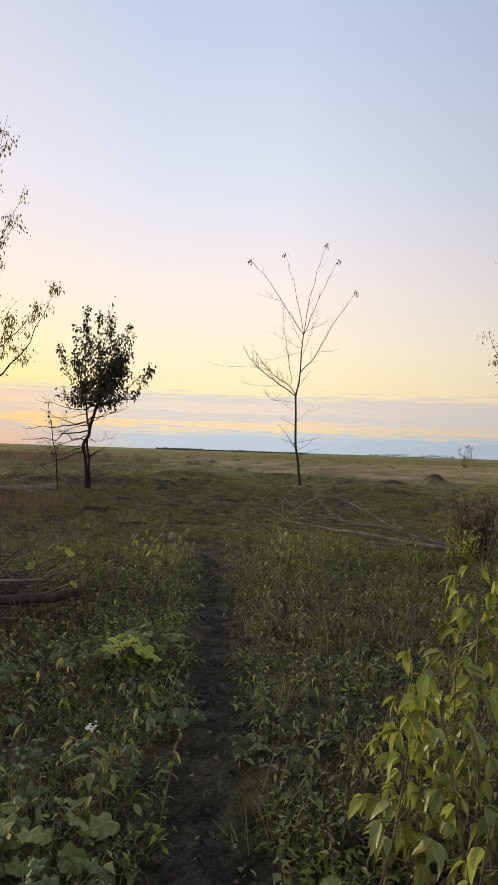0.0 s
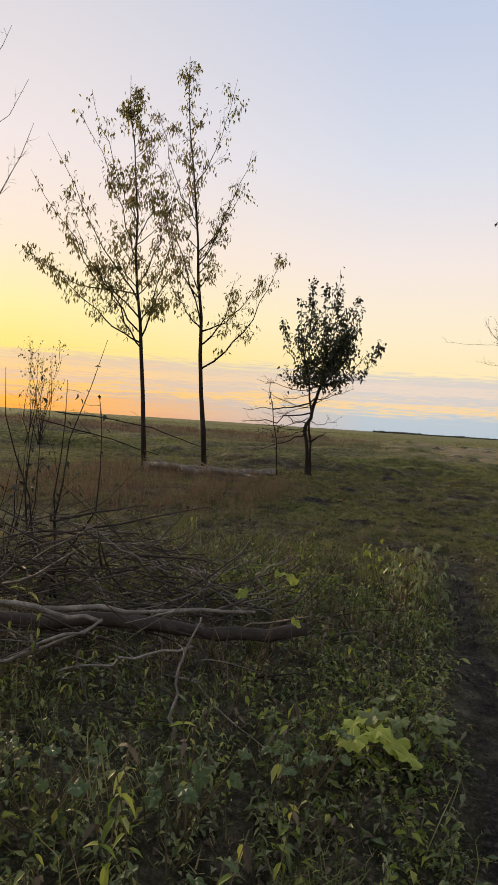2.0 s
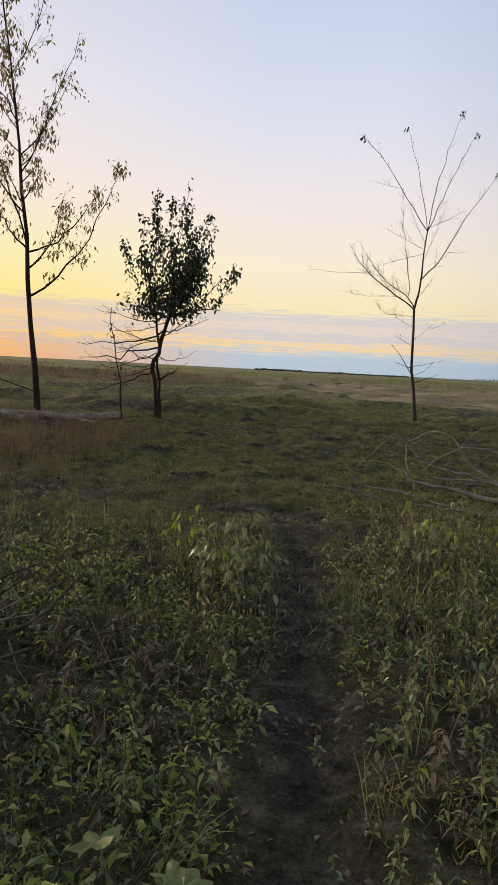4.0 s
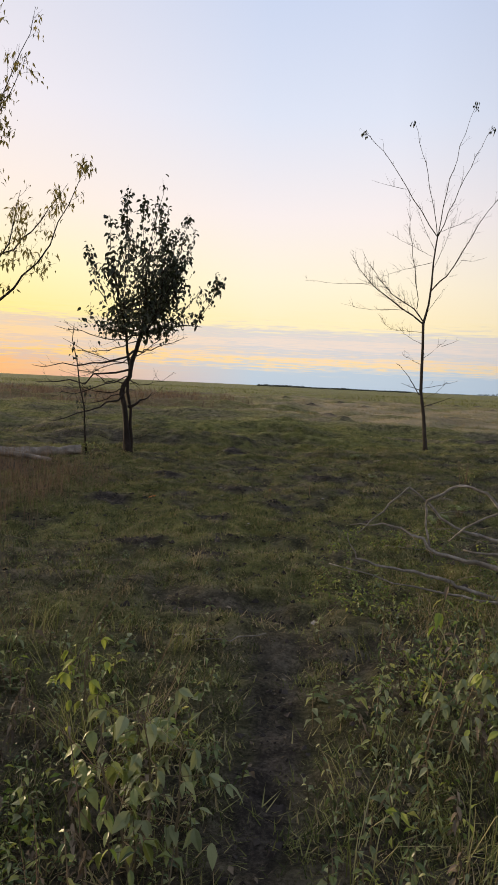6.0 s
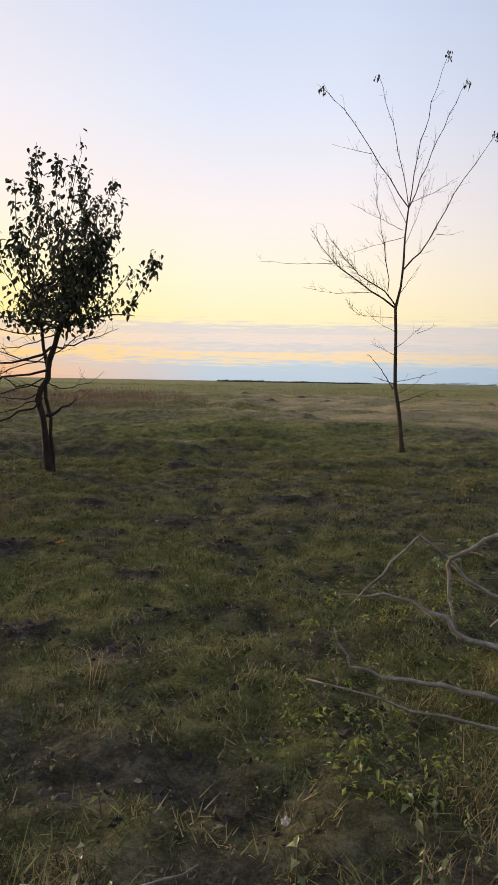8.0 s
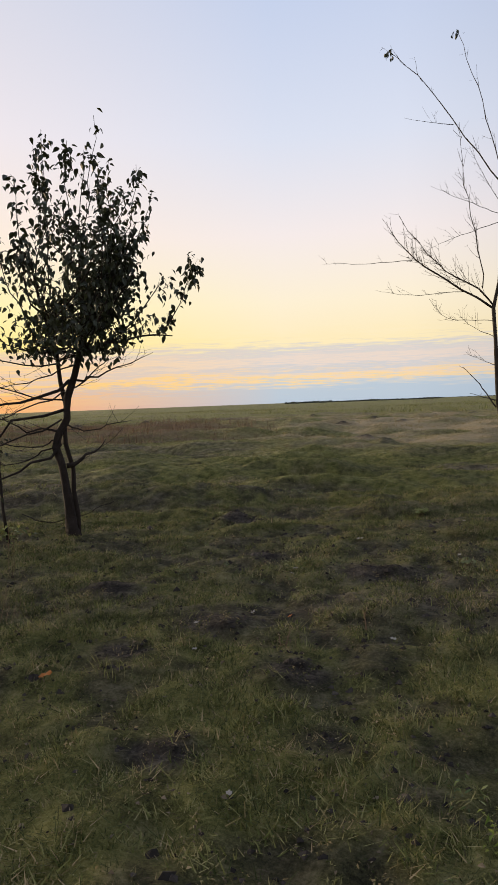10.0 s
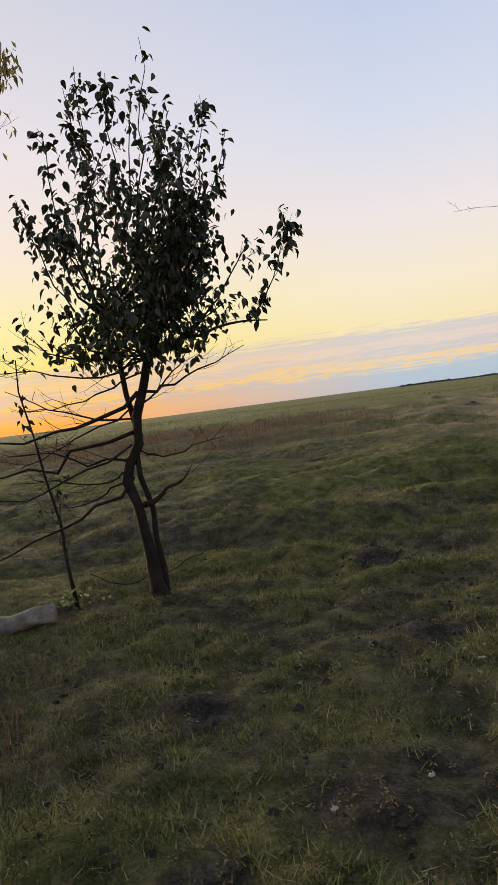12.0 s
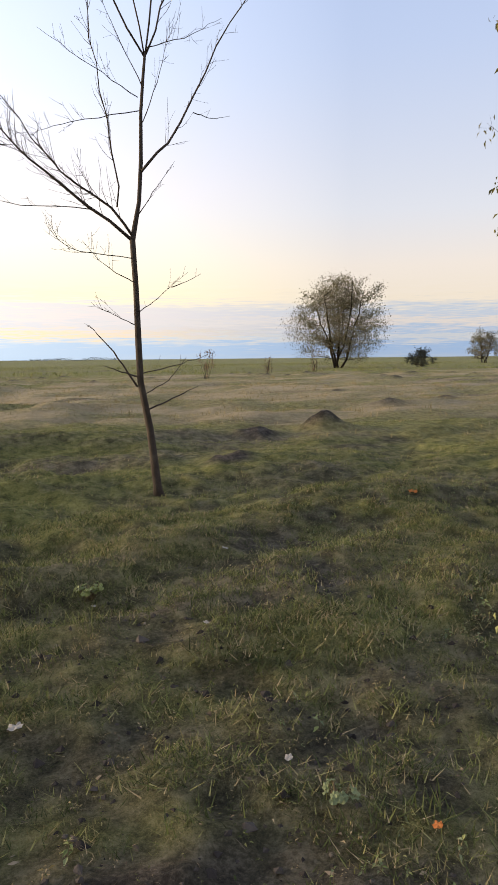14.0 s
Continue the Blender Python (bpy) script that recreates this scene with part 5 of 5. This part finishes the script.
scatter("meadow_grass", wide_tuft, p, np.random.default_rng(8).uniform(0.5, 1.2, len(p)), "grazed green meadow grass on hummocks", "grass", [grass_mat, dry_mat], 0.25, seed=156)
dry = [tuft(18, rnd.uniform(0.1, 0.24), 0.06, 0.004, rnd, 1.3) for _ in range(12)]
p = spots(5200, -6, 4.5, 5, 15, lambda x_, y_: smooth(off(x_, y_), 0.25, 0.9) * (0.06 + 0.7 * smooth(lattice(x_ * 0.8, y_ * 0.8, 68), 0.0, 0.6)) * smooth(-y_, -12, -9), 157)
scatter("dry_grass", dry, p, np.random.default_rng(9).uniform(0.4, 1.0, len(p)), "dry straw-coloured grass tufts in the meadow", "grass", [dry_mat], 0.2, seed=158)
tall_dry = [tuft(9, rnd.uniform(0.2, 0.5), 0.06, 0.004, rnd, 0.35) for _ in range(8)]
p = spots(3000, -8.5, -1.6, 7.0, 14.3, lambda x_, y_: smooth(-(x_ - trail_x(y_)), 0.7, 1.6) * smooth(y_ - 0.5 * x_, 11, 13) * smooth(-(y_ + 0.45 * x_), -12.2, -11) * smooth(-x_, 3.2, 4.2) * 0.9, 159)
scatter("tall_dry_weeds", tall_dry, p, np.random.default_rng(10).uniform(0.5, 1.1, len(p)), "tall reddish-brown dry weeds before the thin trees", "weeds", [weed_mat], 0.15, seed=160)
far_tuft = [tuft(8, rnd.uniform(0.15, 0.3), 0.14, 0.02, rnd, 0.5) for _ in range(8)]
p = spots(17000, -30, 44, 21, 66, lambda x_, y_: straw_field(x_, y_) * (1 - soil_and_hollow_shade(x_, y_)), 161)
scatter("straw_meadow", far_tuft, p, np.random.default_rng(11).uniform(0.3, 0.7, len(p)), "straw-coloured dry meadow grass far off", "grass", [dry_mat], 0.2, seed=162)
far_weed = [tuft(9, rnd.uniform(0.25, 0.6), 0.25, 0.018, rnd, 0.8) for _ in range(12)]
p = spots(9000, -45, 10, 27, 62, lambda x_, y_: weed_field(x_, y_) * 0.8, 163)
scatter("far_brown_weeds", far_weed, p, np.random.default_rng(12).uniform(0.4, 1.1, len(p)), "brown weeds standing on the far meadow", "weeds", [weed_mat], 0.15, seed=164)
far_green = [tuft(10, rnd.uniform(0.2, 0.5), 0.9, 0.05, rnd, 1.2) for _ in range(12)]
p = spots(5000, -90, 90, 60, 140, lambda x_, y_: smooth(lattice(x_ * 0.08, y_ * 0.2, 69), -0.1, 0.4), 165)
scatter("far_green_weeds", far_green, p, np.random.default_rng(13).uniform(0.4, 1.0, len(p)), "green weeds on the far meadow", "weeds", [grass_mat], 0.15, seed=166)


# ---- small litter ----
def fallen_leaf(x, y, size, mat, label, seed):
    rnd_ = random.Random(seed)
    v, t = broad_leaf(size, 0.7, rnd_)
    ob = part("fallen_leaf", turned(v - np.array((0, 0.45 * size, 0)), rnd_.uniform(-0.3, 0.3), rnd_.uniform(0, 6), rnd_.uniform(-0.3, 0.3)), t, mat)
    ob.location = (x, y, z_at(x, y) + 0.035)
    tagged(ob, label, "leaf", "fallen leaves")


for x, y, size in ((-2.85, 12.3, 0.08), (2.6, 18.6, 0.1), (-0.35, 14.5, 0.035), (-1.75, 13.5, 0.035)):
    fallen_leaf(x, y, size, orange_mat, "curled orange fallen leaf in short grass", int(x * 100 + y * 7))
for x, y, size in ((-1.07, 13.15, 0.06), (-2.19, 12.82, 0.05), (-1.9, 14.6, 0.07), (-2.0, 13.5, 0.05), (-1.89, 14.4, 0.05), (0.2, 17.6, 0.08), (-0.9, 16.9, 0.05), (-0.5, 16.1, 0.05), (-0.75, 9.2, 0.06), (-1.6, 11.4, 0.04), (-2.3, 13.2, 0.05), (-0.6, 15.0, 0.05)):
    fallen_leaf(x, y, 0.65 * size, pale_mat, "pale dried fallen leaf in short grass", int(x * 100 + y * 11))


# ---- clods, arching grass and stalks ----
def clod(rnd_):
    v = np.array([(1, 0, 0), (0, 1, 0), (-1, 0, 0), (0, -1, 0), (0, 0, 0.7), (0, 0, -0.6)], float)
    v = v * np.array([[rnd_.uniform(0.6, 1.3)] for _ in v]) + np.array([[rnd_.uniform(-0.2, 0.2) for _ in range(3)] for _ in v])
    return v, np.array([(0, 1, 4), (1, 2, 4), (2, 3, 4), (3, 0, 4), (1, 0, 5), (2, 1, 5), (3, 2, 5), (0, 3, 5)]), np.zeros(8, int)


clods = [clod(rnd) for _ in range(10)]
p = spots(34000, -5.5, 3.5, 0.8, 17, lambda x_, y_: (0.12 + 0.35 * (1 - clump(x_, y_))) * smooth(y_, 8, 10) + 0.85 * soil_and_hollow_shade(x_, y_) ** 1.5, 181)
scatter("soil_clods", clods, p, np.random.default_rng(15).gamma(2.0, 0.005, len(p)) + 0.003, "crumbled dark soil clods on trodden ground", "soil", [clod_mat], 0.2, seed=182)
arching = [tuft(20, rnd.uniform(0.16, 0.32), 0.06, 0.0045, rnd, 1.5) for _ in range(10)]
p = spots(2300, -4, 4, 0.6, 9, lambda x_, y_: smooth(off(x_, y_), 0.14, 0.3) * (0.25 + 0.75 * smooth(lattice(x_ * 0.8, y_ * 0.8, 71), 0.0, 0.5)) * 0.75, 183)
scatter("arching_grass", arching, p, np.random.default_rng(16).uniform(0.5, 1.1, len(p)), "long arching grass tufts beside the trail", "grass", [grass_mat], 0.2, seed=184)
stalks = [tuft(4, rnd.uniform(0.4, 0.65), 0.05, 0.0035, rnd, 0.3) for _ in range(8)]
p = spots(600, -4.5, 4.5, 0.8, 9, lambda x_, y_: smooth(off(x_, y_), 0.3, 0.6) * (0.2 + 0.6 * smooth(-x_, 0.6, 1.2)), 185)
scatter("dry_stalks", stalks, p, np.random.default_rng(17).uniform(0.5, 1.1, len(p)), "thin dry brown stalks among the herbs", "undergrowth", [weed_mat], 0.25, seed=186)
straws = [lone_leaf(rnd, 0.04) for _ in range(6)]
p = spots(26000, -5, 4, 1.0, 17, lambda x_, y_: 0.4 + 0.5 * soil_and_hollow_shade(x_, y_), 187)
scatter("dead_grass_bits", straws, p, np.random.default_rng(18).uniform(0.03, 0.07, len(p)), "short bits of dead straw on the ground", "leaf litter", [litter_mat], 0.3, seed=188, lift=0.003)

stick("thin_stick", [G(-4.75, 15.25, 0.28), G(-4.45, 15.2, 0.24), G(-4.1, 15.3, 0.3), G(-3.85, 15.45, 0.42)], 0.006, 0.004, bark_mat, "thin dark cane lying against the apple tree", 91)

patch = lambda x_, y_: smooth(lattice(x_ * 0.7, y_ * 0.9, 81) + 0.5 * lattice(x_ * 2.5, y_ * 2.5, 82), 0.25, 0.7) * np.clip(1 - soil_and_hollow_shade(x_, y_), 0, 1)
p = spots(9000, -5.5, 4.5, 8.5, 19, patch, 191)
scatter("meadow_herbs", low, p, np.random.default_rng(19).uniform(0.25, 0.65, len(p)), "low leafy green patches in the grazed meadow", "undergrowth", [leaf_mat, pale_leaf_mat, stem_mat], 0.25, seed=192)
p = spots(14000, -4.8, 2.6, 8.5, 17.5, lambda x_, y_: 0.3 + 0.6 * smooth(lattice(x_ * 3.1, y_ * 3.1, 84) + 0.6 * lattice(x_ * 0.9, y_ * 0.9, 85), -0.2, 0.5), 195)
scatter("trodden_leaf_bits", leafy, p, np.random.default_rng(23).uniform(0.009, 0.024, len(p)), "tiny green and withered leaves trodden into the turf", "leaf litter", [grass_mat, dark_grass_mat, dry_mat, litter_mat], 0.3, seed=196)
lush_tuft = [toned(tuft(22, rnd.uniform(0.06, 0.13), 0.06, 0.0045, rnd, 1.3), (0, 2)[i % 2], rnd, 0.9) for i in range(10)]
p = spots(2600, -5.5, 5.0, 8, 20, lambda x_, y_: smooth(lattice(x_ * 0.9, y_ * 0.9, 83), 0.2, 0.6) * np.clip(1 - soil_and_hollow_shade(x_, y_), 0, 1) * 0.8, 193)
scatter("lush_grass_clumps", lush_tuft, p, np.random.default_rng(20).uniform(0.4, 0.85, len(p)), "taller green grass clumps in the grazed meadow", "grass", [grass_mat, dry_mat, dark_grass_mat], 0.2, seed=194)
fallen_leaf(-1.46, 15.6, 0.065, pale_mat, "small bleached curled leaf standing in grass", 201)
